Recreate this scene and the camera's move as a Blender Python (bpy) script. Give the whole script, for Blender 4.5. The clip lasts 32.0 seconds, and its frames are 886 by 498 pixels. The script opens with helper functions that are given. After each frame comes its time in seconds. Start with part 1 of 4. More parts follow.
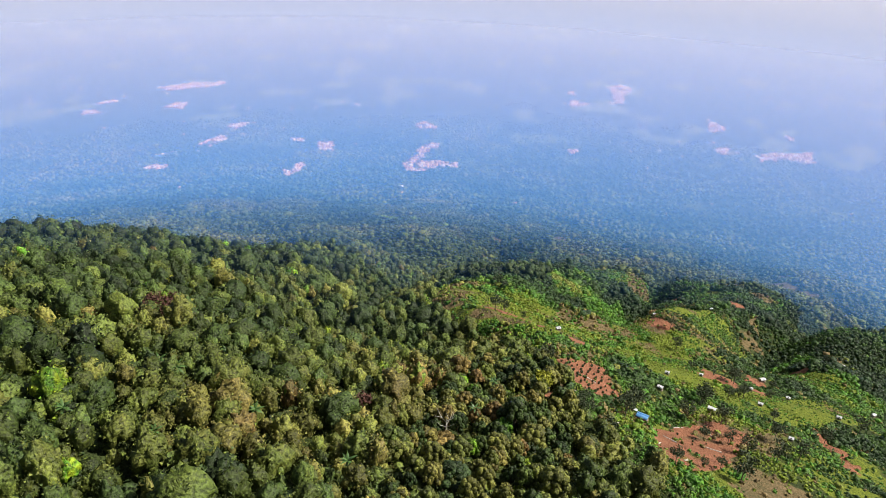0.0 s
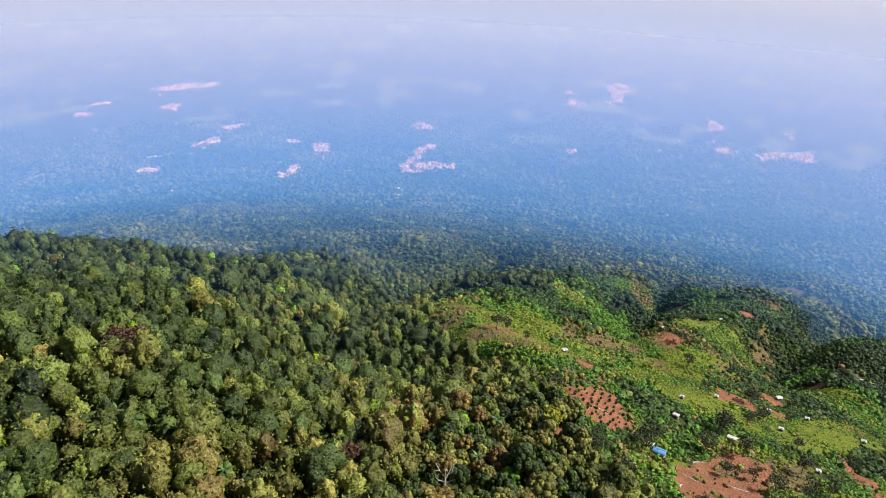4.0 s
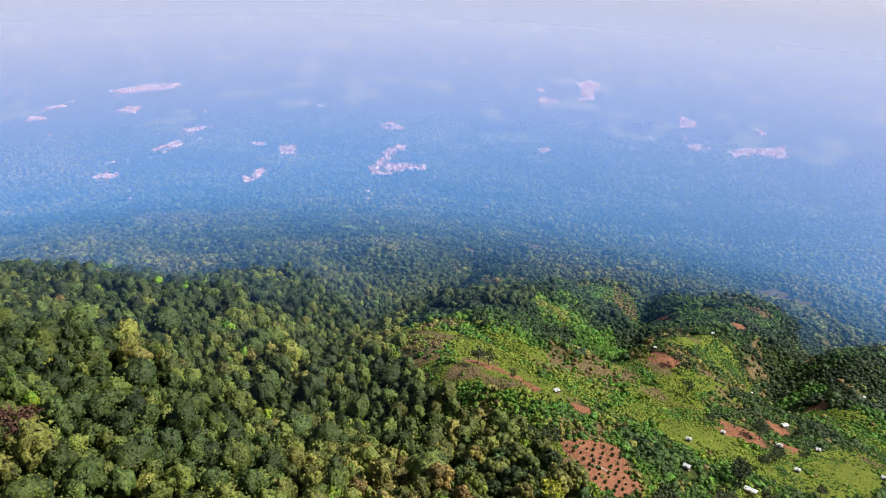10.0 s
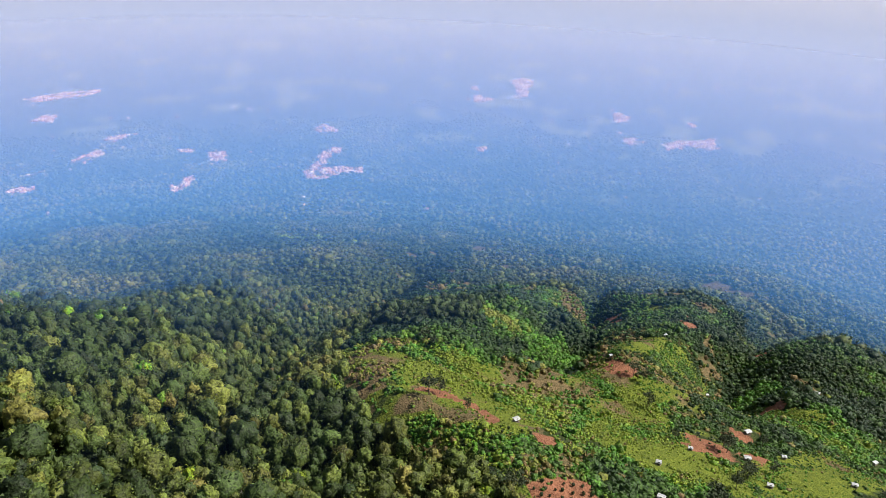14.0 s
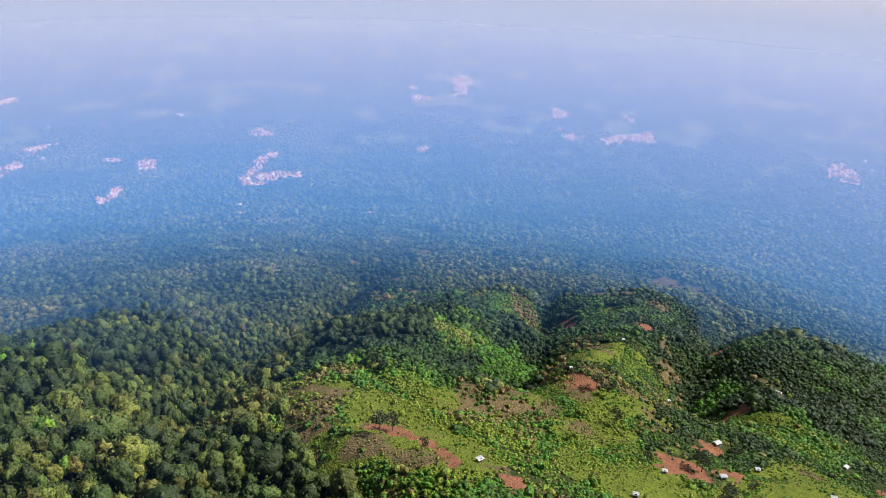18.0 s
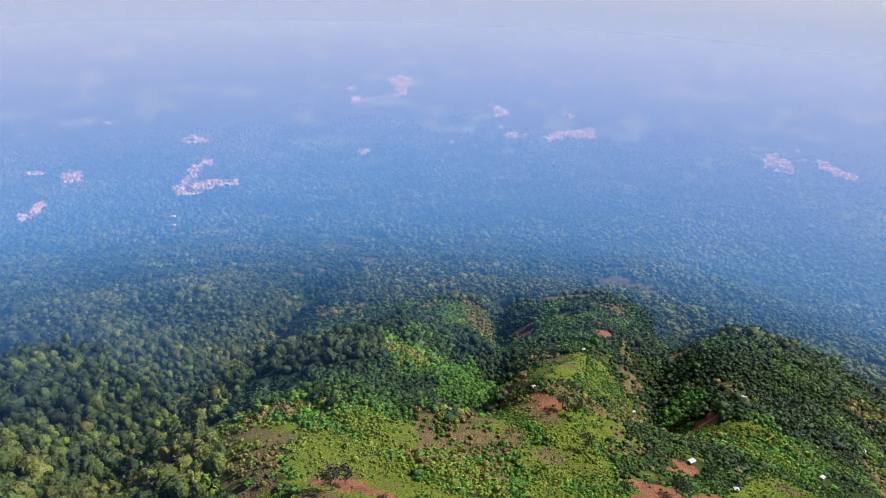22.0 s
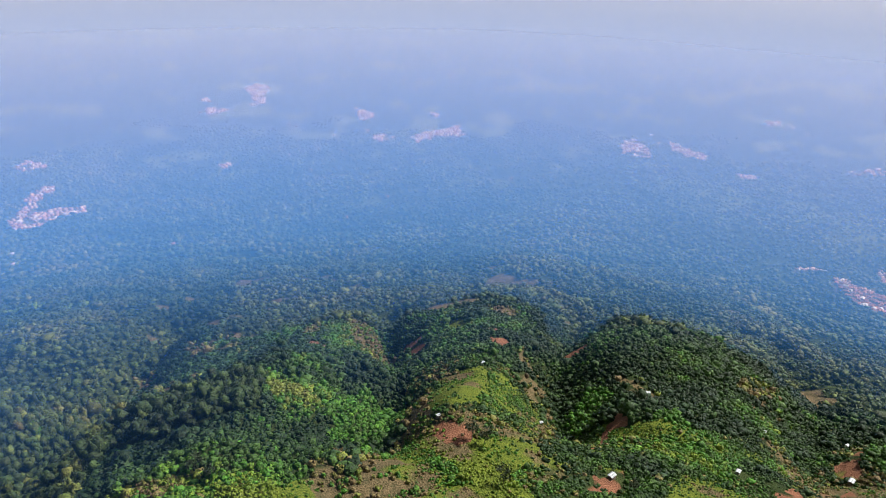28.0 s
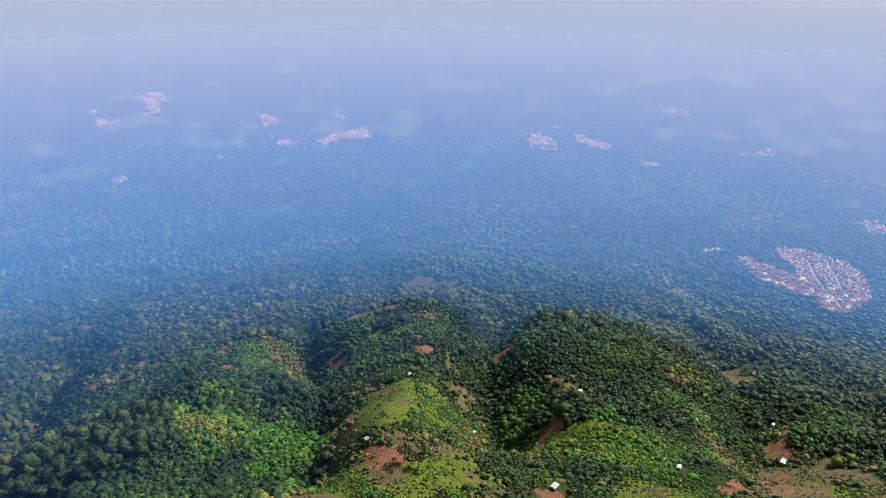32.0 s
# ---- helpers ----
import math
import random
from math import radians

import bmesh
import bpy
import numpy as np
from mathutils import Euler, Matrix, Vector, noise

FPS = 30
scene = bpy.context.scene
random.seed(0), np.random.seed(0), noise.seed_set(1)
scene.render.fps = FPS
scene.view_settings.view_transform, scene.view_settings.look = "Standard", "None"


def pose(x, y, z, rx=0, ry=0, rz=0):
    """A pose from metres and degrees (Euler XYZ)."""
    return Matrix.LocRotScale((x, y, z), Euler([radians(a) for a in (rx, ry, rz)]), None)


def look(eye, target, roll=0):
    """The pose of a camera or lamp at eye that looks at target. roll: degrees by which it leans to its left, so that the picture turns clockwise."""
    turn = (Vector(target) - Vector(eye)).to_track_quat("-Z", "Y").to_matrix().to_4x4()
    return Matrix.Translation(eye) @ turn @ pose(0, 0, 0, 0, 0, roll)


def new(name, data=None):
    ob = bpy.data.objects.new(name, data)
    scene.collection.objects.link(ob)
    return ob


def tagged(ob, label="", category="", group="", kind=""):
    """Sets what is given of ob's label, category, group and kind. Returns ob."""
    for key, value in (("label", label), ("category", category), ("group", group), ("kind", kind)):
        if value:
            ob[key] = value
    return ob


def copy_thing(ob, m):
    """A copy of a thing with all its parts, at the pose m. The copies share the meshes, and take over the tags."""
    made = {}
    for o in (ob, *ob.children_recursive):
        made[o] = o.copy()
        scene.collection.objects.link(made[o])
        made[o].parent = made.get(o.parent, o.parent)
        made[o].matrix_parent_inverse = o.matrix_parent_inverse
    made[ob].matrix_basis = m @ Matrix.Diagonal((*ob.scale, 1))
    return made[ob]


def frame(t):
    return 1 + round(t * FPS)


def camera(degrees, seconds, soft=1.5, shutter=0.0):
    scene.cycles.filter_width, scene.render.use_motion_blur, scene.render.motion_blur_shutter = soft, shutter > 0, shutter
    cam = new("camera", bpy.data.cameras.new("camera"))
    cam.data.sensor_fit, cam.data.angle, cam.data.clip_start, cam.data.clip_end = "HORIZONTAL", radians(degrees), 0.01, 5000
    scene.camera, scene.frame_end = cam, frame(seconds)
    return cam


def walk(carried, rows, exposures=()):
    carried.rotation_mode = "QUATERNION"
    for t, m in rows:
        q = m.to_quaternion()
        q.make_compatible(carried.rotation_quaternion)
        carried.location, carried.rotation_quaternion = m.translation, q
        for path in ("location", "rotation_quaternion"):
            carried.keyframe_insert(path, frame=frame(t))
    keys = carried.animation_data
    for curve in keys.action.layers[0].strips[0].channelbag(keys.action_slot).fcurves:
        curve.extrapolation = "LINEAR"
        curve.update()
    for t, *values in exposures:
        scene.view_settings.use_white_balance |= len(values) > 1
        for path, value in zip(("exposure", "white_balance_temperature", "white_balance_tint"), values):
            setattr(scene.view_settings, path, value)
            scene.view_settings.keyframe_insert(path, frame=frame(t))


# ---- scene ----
cam = camera(63.94, 32.0, soft=0.6)
FLIGHT = [
    (0, -0.00, -0.00, 750.00, 62.516, -1.599, -1.056),
    (1, -0.15, 6.81, 749.03, 62.536, -1.557, -1.003),
    (2, -0.13, 14.32, 747.53, 62.523, -1.537, -1.039),
    (3, 0.48, 21.73, 746.35, 62.486, -1.447, -1.219),
    (3.5, 0.67, 25.64, 745.67, 62.476, -1.419, -1.352),
    (5.5, 1.12, 42.25, 742.15, 62.466, -1.392, -1.440),
    (6, 1.20, 46.48, 741.17, 62.463, -1.411, -1.718),
    (7, 1.49, 54.97, 739.41, 62.456, -1.428, -2.616),
    (8, 1.71, 63.23, 738.06, 62.426, -1.483, -3.056),
    (9, 2.17, 71.36, 736.67, 62.389, -1.481, -3.394),
    (10, 2.41, 79.65, 735.15, 62.368, -1.464, -3.883),
    (11, 2.86, 88.43, 733.31, 62.376, -1.503, -4.695),
    (12, 3.42, 96.36, 731.35, 62.385, -1.512, -5.754),
    (13, 3.76, 104.60, 729.33, 62.455, -1.546, -7.811),
    (14, 4.54, 112.85, 727.37, 62.464, -1.582, -9.229),
    (14.5, 4.98, 117.10, 726.41, 62.470, -1.587, -9.536),
    (16.5, 7.36, 134.00, 722.58, 62.501, -1.596, -12.809),
    (17, 7.96, 138.30, 721.36, 62.510, -1.616, -13.523),
    (18, 9.59, 147.06, 719.15, 62.525, -1.618, -14.309),
    (19, 11.08, 156.10, 717.36, 62.513, -1.612, -15.027),
    (20, 12.68, 164.53, 716.05, 62.512, -1.629, -16.137),
    (21, 14.34, 172.75, 714.50, 62.542, -1.633, -17.535),
    (22, 16.51, 180.98, 712.70, 62.606, -1.586, -19.295),
    (23, 18.47, 188.88, 711.03, 62.684, -1.584, -21.096),
    (24, 20.40, 196.69, 709.41, 62.756, -1.582, -22.930),
    (25, 22.34, 203.73, 707.72, 62.853, -1.600, -24.936),
    (25.5, 23.23, 206.87, 707.00, 62.918, -1.561, -26.196),
    (27.5, 27.34, 218.04, 703.92, 63.001, -1.401, -29.480),
    (28, 28.58, 220.76, 702.94, 63.039, -1.387, -30.605),
    (29, 31.29, 226.36, 700.60, 63.110, -1.371, -32.705),
    (30, 34.24, 232.01, 698.37, 63.153, -1.320, -34.513),
    (31, 37.54, 237.45, 696.34, 63.200, -1.249, -36.696),
    (32, 40.94, 243.22, 694.56, 63.205, -1.144, -38.444),
]
walk(cam, [(t, pose(*p)) for t, *p in FLIGHT], exposures=((0, 0.42, 6600, 9), (10, 0.38, 6520, 9), (18, 0.28, 6380, 8), (26, 0.17, 6250, 7), (32, 0.14, 6220, 6)))
# ---- light ----
SUN_ELEVATION, SUN_AZIMUTH = 43.0, 90.0   # degrees; azimuth clockwise from +y
sun = new("sun", bpy.data.lights.new("sun", "SUN"))
sun.data.energy, sun.data.angle, sun.data.color = 5.0, radians(0.6), (1.0, 0.95, 0.86)
el, az = radians(SUN_ELEVATION), radians(SUN_AZIMUTH)
sun_way = Vector((math.cos(el) * math.sin(az), math.cos(el) * math.cos(az), math.sin(el)))
sun.matrix_world = look(sun_way * 3000, (0, 0, 0))

world = bpy.data.worlds.new("sky")
scene.world = world
world.use_nodes = True
wn = world.node_tree.nodes
sky = wn.new("ShaderNodeTexSky")
sky.sky_type, sky.sun_disc = "NISHITA", False
sky.sun_elevation, sky.sun_rotation = el, az
sky.dust_density = 3.0
wn["Background"].inputs[1].default_value = 0.055
world.node_tree.links.new(sky.outputs[0], wn["Background"].inputs[0])
# ---- the lie of the land ----
PEAK = (-260.0, -140.0)
SLOPE_R = (0, 250, 340, 430, 530, 600, 750, 880, 1000, 1120, 1300, 1460, 1560, 1800, 2100, 2500, 9000)
SLOPE_Z = (740, 650, 614, 580, 538, 508, 440, 390, 338, 293, 222, 172, 135, 62, 12, 0, 0)


def lattice(ix, iy, seed):
    n = (ix.astype(np.int64) * 374761393 + iy.astype(np.int64) * 668265263 + seed * 1274126177) & 0x7FFFFFFF
    n = ((n ^ (n >> 13)) * 1274126177) & 0x7FFFFFFF
    return ((n ^ (n >> 16)) & 0xFFFF) / 65535.0


def soft_noise(x, y, size, seed=0):
    """Smooth value noise, -1 to 1, with features about size metres wide."""
    u, v = np.asarray(x, float) / size, np.asarray(y, float) / size
    iu, iv = np.floor(u), np.floor(v)
    fu, fv = u - iu, v - iv
    fu, fv = fu * fu * (3 - 2 * fu), fv * fv * (3 - 2 * fv)
    a, b = lattice(iu, iv, seed), lattice(iu + 1, iv, seed)
    c, d = lattice(iu, iv + 1, seed), lattice(iu + 1, iv + 1, seed)
    return 2 * ((a * (1 - fu) + b * fu) * (1 - fv) + (c * (1 - fu) + d * fu) * fv) - 1


def away(x, y, line):
    """Distance from a line of points, in plan."""
    best = np.full(np.shape(x), 1e9)
    for (ax, ay), (bx, by) in zip(line, line[1:]):
        dx, dy = bx - ax, by - ay
        t = np.clip(((x - ax) * dx + (y - ay) * dy) / (dx * dx + dy * dy), 0, 1)
        best = np.minimum(best, np.hypot(x - ax - t * dx, y - ay - t * dy))
    return best


# ravines and ridges: height, half width, course
FOLDS = (
    (-42, 38, ((-45, 430), (-40, 499), (-19, 588), (18, 706), (76, 861), (136, 1010))),
    (-18, 50, ((136, 1010), (220, 1200), (310, 1400))),
    (-18, 90, ((-420, 760), (-260, 830), (-130, 850))),
    (16, 45, ((60, 270), (60, 330), (15, 390))),
    (-10, 80, ((60, 760), (200, 840))),
    (12, 34, ((65, 486), (100, 553), (158, 676), (216, 749))),
    (-34, 30, ((166, 508), (181, 529), (239, 627), (298, 775), (335, 830))),
    (14, 30, ((200, 490), (262, 548), (314, 602), (360, 696))),
    (-36, 28, ((284, 482), (344, 561), (420, 637), (544, 747))),
    (13, 34, ((325, 461), (359, 493), (386, 531), (444, 584), (490, 590))),
    (11, 85, ((500, 560), (540, 640), (560, 830))),
    (-26, 36, ((400, 380), (470, 420), (620, 500), (800, 640))),
    (-34, 55, ((620, 330), (760, 440), (908, 577), (1050, 780), (1270, 850))),
    (-70, 260, ((1080, 480), (1300, 640))),
)
# knolls and hollows: height, place, half width
KNOLLS = (
    (10, -150, 300, 70), (7, -95, 230, 55), (-16, -30, 300, 50), (-9, 25, 295, 45), (11, -70, 400, 55), (-15, 0, 365, 45), (-11, 105, 255, 45), (2, 110, 320, 45),
    (2, -85, 490, 50), (-9, -60, 650, 60), (5, 75, 480, 45), (8, 190, 465, 45), (4, 228, 480, 40), (10, 210, 530, 40), (2, 255, 500, 40), (5, 320, 545, 40),
    (18, 365, 605, 50), (-3, 310, 470, 40), (-7, 375, 495, 40), (10, 400, 600, 40), (6, 460, 560, 60), (13, 540, 640, 80), (17, 430, 770, 90), (28, 650, 950, 140),
    (14, 400, 1030, 110), (2, 390, 420, 50), (-26, 0, 790, 70), (-8, 260, 740, 55), (-10, 180, 750, 50), (9, 18, 700, 45), (5, -20, 590, 40), (18, 240, 625, 40),
    (22, 300, 770, 45), (-20, -215, 700, 100), (14, -305, 515, 105), (-5, 345, 560, 40), (11, 420, 637, 40), (-6, 250, 405, 50),
)


FOREST_EDGE_Y = (60, 190, 225, 252, 292, 318, 353, 430, 500, 560, 640, 760)
FOREST_EDGE_X = (92, 84, 77, 63, 60, 38, 22, 10, 4, 20, 40, 60)


def openness(x, y):
    """0 in the old forest, 1 on the cleared and overgrown ridges."""
    t = np.clip((x - np.interp(y, FOREST_EDGE_Y, FOREST_EDGE_X)) / 24 + 0.4, 0, 1)
    return t * t * (3 - 2 * t)


def height(x, y):
    x, y = np.asarray(x, float), np.asarray(y, float)
    r = np.hypot(x - PEAK[0], y - PEAK[1])
    z = sum(np.interp(r + s, SLOPE_R, SLOPE_Z) for s in (-60, -30, 0, 30, 60)) / 5
    for dz, half, line in FOLDS:
        z = z + dz * np.exp(-(away(x, y, line) / half) ** 1.5)
    for dz, kx, ky, half in KNOLLS:
        z = z + dz * np.exp(-((x - kx) ** 2 + (y - ky) ** 2) / half ** 2)
    steep = np.clip(1 - r / 2200, 0, 1)
    plain_form = 1 - 0.75 * np.exp(-(((x - 280) / 330) ** 2 + ((y - 600) / 260) ** 2) ** 2)
    gully = 1 - np.abs(soft_noise(x, y, 130, 3)) * 2
    z = z - 32 * steep * np.clip(gully, 0, 1) ** 1.3 * np.clip((r - 650) / 300, 0, 1) * plain_form
    z = z + steep * (4 * soft_noise(x, y, 90, 5) + 2 * soft_noise(x, y, 33, 7))
    cut = np.clip(1 - 2.4 * np.abs(soft_noise(x + 0.35 * y, y - 0.2 * x, 48, 11)), 0, 1)
    z = z - 10 * steep * cut * openness(x, y) * np.clip((r - 560) / 120, 0, 1) * plain_form
    z = z + (1 - steep) * 4 * soft_noise(x, y, 260, 9)
    return z - 7 + np.clip(1.5 - r / 1000, 0, 1) * 7 * openness(x, y)
# ---- materials ----
def material(name):
    m = bpy.data.materials.new(name)
    m.use_nodes = True
    return m, m.node_tree.nodes, m.node_tree.links, m.node_tree.nodes["Principled BSDF"]


def ramp(nodes, *stops):
    node = nodes.new("ShaderNodeValToRGB")
    e = node.color_ramp.elements
    while len(e) < len(stops):
        e.new(0.5)
    for k, (at, c) in enumerate(stops):
        e[k].position, e[k].color = at, (*c, 1)
    return node


def noise_node(nodes, links, scale, detail=4.0, vector=None):
    n = nodes.new("ShaderNodeTexNoise")
    n.inputs["Scale"].default_value, n.inputs["Detail"].default_value = scale, detail
    if vector is not None:
        links.new(vector, n.inputs["Vector"])
    return n


def mixed(nodes, links, fac, a, b, mode="MIX"):
    n = nodes.new("ShaderNodeMix")
    n.data_type, n.blend_type = "RGBA", mode
    for socket, value in ((n.inputs[0], fac), (n.inputs[6], a), (n.inputs[7], b)):
        if isinstance(value, (int, float)):
            socket.default_value = value
        elif isinstance(value, tuple):
            socket.default_value = (*value, 1)
        else:
            links.new(value, socket)
    return n.outputs[2]


def place_of(nodes):
    return nodes.new("ShaderNodeNewGeometry").outputs["Position"]


GREENS = ((0.0, (0.026, 0.043, 0.016)), (0.25, (0.053, 0.083, 0.021)), (0.45, (0.100, 0.124, 0.026)),
          (0.62, (0.140, 0.142, 0.034)), (0.78, (0.185, 0.160, 0.046)), (0.86, (0.165, 0.105, 0.038)), (0.93, (0.085, 0.22, 0.022)), (1.0, (0.22, 0.29, 0.020)))


def foliage(name, source, stops=GREENS, bright=1.0, least=0.5, most=1.7):
    """Leaves: a colour for each plant, mottled by leaf and by clump, with light shining through."""
    m, n, l, b = material(name)
    if source == "object":
        key = n.new("ShaderNodeObjectInfo").outputs["Random"]
    else:
        a = n.new("ShaderNodeAttribute")
        a.attribute_name = "tint"
        key = a.outputs["Fac"]
    colours = ramp(n, *stops)
    l.new(key, colours.inputs[0])
    leaf = n.new("ShaderNodeNewGeometry").outputs["Random Per Island"]
    light = ramp(n, (0.0, (least, least, least)), (0.55, (1.0, 1.0, 1.0)), (1.0, (most, most, 0.94 * most)))
    l.new(leaf, light.inputs[0])
    c = mixed(n, l, 1.0, colours.outputs[0], light.outputs[0], "MULTIPLY")
    fine = noise_node(n, l, 1.15, 6, place_of(n))
    spread = ramp(n, (0.36, (0.5, 0.5, 0.52)), (0.64, (1.65 * bright, 1.65 * bright, 1.5 * bright)))
    l.new(fine.outputs[0], spread.inputs[0])
    c = mixed(n, l, 1.0, c, spread.outputs[0], "MULTIPLY")
    l.new(c, b.inputs["Base Color"])
    b.inputs["Roughness"].default_value = 0.5
    b.inputs["Specular IOR Level"].default_value = 0.28
    thin = n.new("ShaderNodeBsdfTranslucent")
    l.new(c, thin.inputs[0])
    both = n.new("ShaderNodeMixShader")
    both.inputs[0].default_value = 0.14
    l.new(b.outputs[0], both.inputs[1])
    l.new(thin.outputs[0], both.inputs[2])
    l.new(both.outputs[0], n["Material Output"].inputs[0])
    bump = n.new("ShaderNodeBump")
    bump.inputs["Strength"].default_value, bump.inputs["Distance"].default_value = 0.8, 0.9
    l.new(fine.outputs[0], bump.inputs["Height"])
    l.new(bump.outputs[0], b.inputs["Normal"])
    return m


LEAF_NEAR = foliage("tree_leaves", "object", ((0.0, (0.027, 0.047, 0.016)), (0.28, (0.055, 0.085, 0.021)), (0.55, (0.108, 0.122, 0.028)),
                                              (0.82, (0.150, 0.148, 0.038)), (0.92, (0.190, 0.160, 0.046)), (0.95, (0.160, 0.100, 0.036)), (0.97, (0.075, 0.18, 0.018)), (1.0, (0.15, 0.21, 0.018))))
LEAF_WOOD = foliage("forest_leaves", "tint")
SCRUB_LEAF = foliage("scrub_leaves", "tint", ((0.0, (0.020, 0.042, 0.016)), (0.3, (0.040, 0.080, 0.020)), (0.5, (0.072, 0.140, 0.024)), (0.62, (0.070, 0.195, 0.022)),
                                              (0.8, (0.175, 0.230, 0.026)), (0.9, (0.19, 0.145, 0.060)), (1.0, (0.15, 0.09, 0.05))), least=0.7, most=1.35)


def bark():
    m, n, l, b = material("bark")
    grain = noise_node(n, l, 3.0, 6, place_of(n))
    c = ramp(n, (0.3, (0.07, 0.05, 0.035)), (0.7, (0.22, 0.18, 0.14)))
    l.new(grain.outputs[0], c.inputs[0])
    l.new(c.outputs[0], b.inputs["Base Color"])
    b.inputs["Roughness"].default_value = 0.9
    return m


BARK = bark()


def earth():
    """Forest floor, grass, red soil and dry stubble, by what covers the land."""
    m, n, l, b = material("earth")
    a = n.new("ShaderNodeAttribute")
    a.attribute_name = "cover"
    split = n.new("ShaderNodeSeparateColor")
    l.new(a.outputs["Color"], split.inputs[0])
    p = place_of(n)
    coarse, fine, tiny = noise_node(n, l, 0.02, 6, p), noise_node(n, l, 0.16, 8, p), noise_node(n, l, 1.1, 4, p)

    def tone(low, high, by):
        r = ramp(n, (0.32, low), (0.68, high))
        l.new(by.outputs[0], r.inputs[0])
        return r.outputs[0]

    def mask(value, width=0.55):
        add = n.new("ShaderNodeMath")
        add.operation = "MULTIPLY_ADD"
        l.new(fine.outputs[0], add.inputs[0])
        add.inputs[1].default_value = width
        shift = n.new("ShaderNodeMath")
        shift.operation = "ADD"
        l.new(value, shift.inputs[0])
        shift.inputs[1].default_value = -width / 2
        l.new(shift.outputs[0], add.inputs[2])
        r = ramp(n, (0.40, (0, 0, 0)), (0.58, (1, 1, 1)))
        l.new(add.outputs[0], r.inputs[0])
        return r.outputs[0]

    floor_c = tone((0.020, 0.034, 0.012), (0.062, 0.088, 0.026), fine)
    floor_c = mixed(n, l, 0.35, floor_c, tone((0.03, 0.04, 0.015), (0.075, 0.085, 0.03), coarse))
    grass = tone((0.055, 0.095, 0.016), (0.19, 0.25, 0.028), fine)
    grass = mixed(n, l, 0.6, grass, tone((0.028, 0.052, 0.012), (0.27, 0.29, 0.045), tiny))
    soil = tone((0.16, 0.056, 0.031), (0.34, 0.132, 0.072), fine)
    soil = mixed(n, l, 0.45, soil, tone((0.13, 0.062, 0.038), (0.42, 0.225, 0.14), tiny))
    dry = tone((0.055, 0.058, 0.026), (0.23, 0.15, 0.08), fine)
    dry = mixed(n, l, 0.55, dry, tone((0.045, 0.062, 0.022), (0.29, 0.20, 0.11), tiny))
    c = mixed(n, l, mask(split.outputs[0]), floor_c, grass)
    c = mixed(n, l, mask(split.outputs[2]), c, dry)
    c = mixed(n, l, mask(split.outputs[1], 0.4), c, soil)
    c = mixed(n, l, a.outputs["Alpha"], c, tone((0.24, 0.15, 0.10), (0.46, 0.31, 0.23), fine))
    l.new(c, b.inputs["Base Color"])
    b.inputs["Roughness"].default_value = 0.95
    b.inputs["Specular IOR Level"].default_value = 0.1
    bump = n.new("ShaderNodeBump")
    bump.inputs["Strength"].default_value, bump.inputs["Distance"].default_value = 1.0, 1.6
    l.new(tiny.outputs[0], bump.inputs["Height"])
    l.new(bump.outputs[0], b.inputs["Normal"])
    return m


EARTH = earth()


def painted(name, low, high, rough=0.6, metal=0.0, scale=1.5, by_object=False):
    m, n, l, b = material(name)
    grain = noise_node(n, l, scale, 6, place_of(n))
    r = ramp(n, (0.3, low), (0.7, high))
    l.new(grain.outputs[0], r.inputs[0])
    c = r.outputs[0]
    if by_object:
        vary = ramp(n, (0.0, (0.6, 0.55, 0.52)), (0.5, (1, 1, 1)), (1.0, (1.35, 1.3, 1.25)))
        l.new(n.new("ShaderNodeObjectInfo").outputs["Random"], vary.inputs[0])
        c = mixed(n, l, 1.0, c, vary.outputs[0], "MULTIPLY")
    l.new(c, b.inputs["Base Color"])
    b.inputs["Roughness"].default_value, b.inputs["Metallic"].default_value = rough, metal
    return m


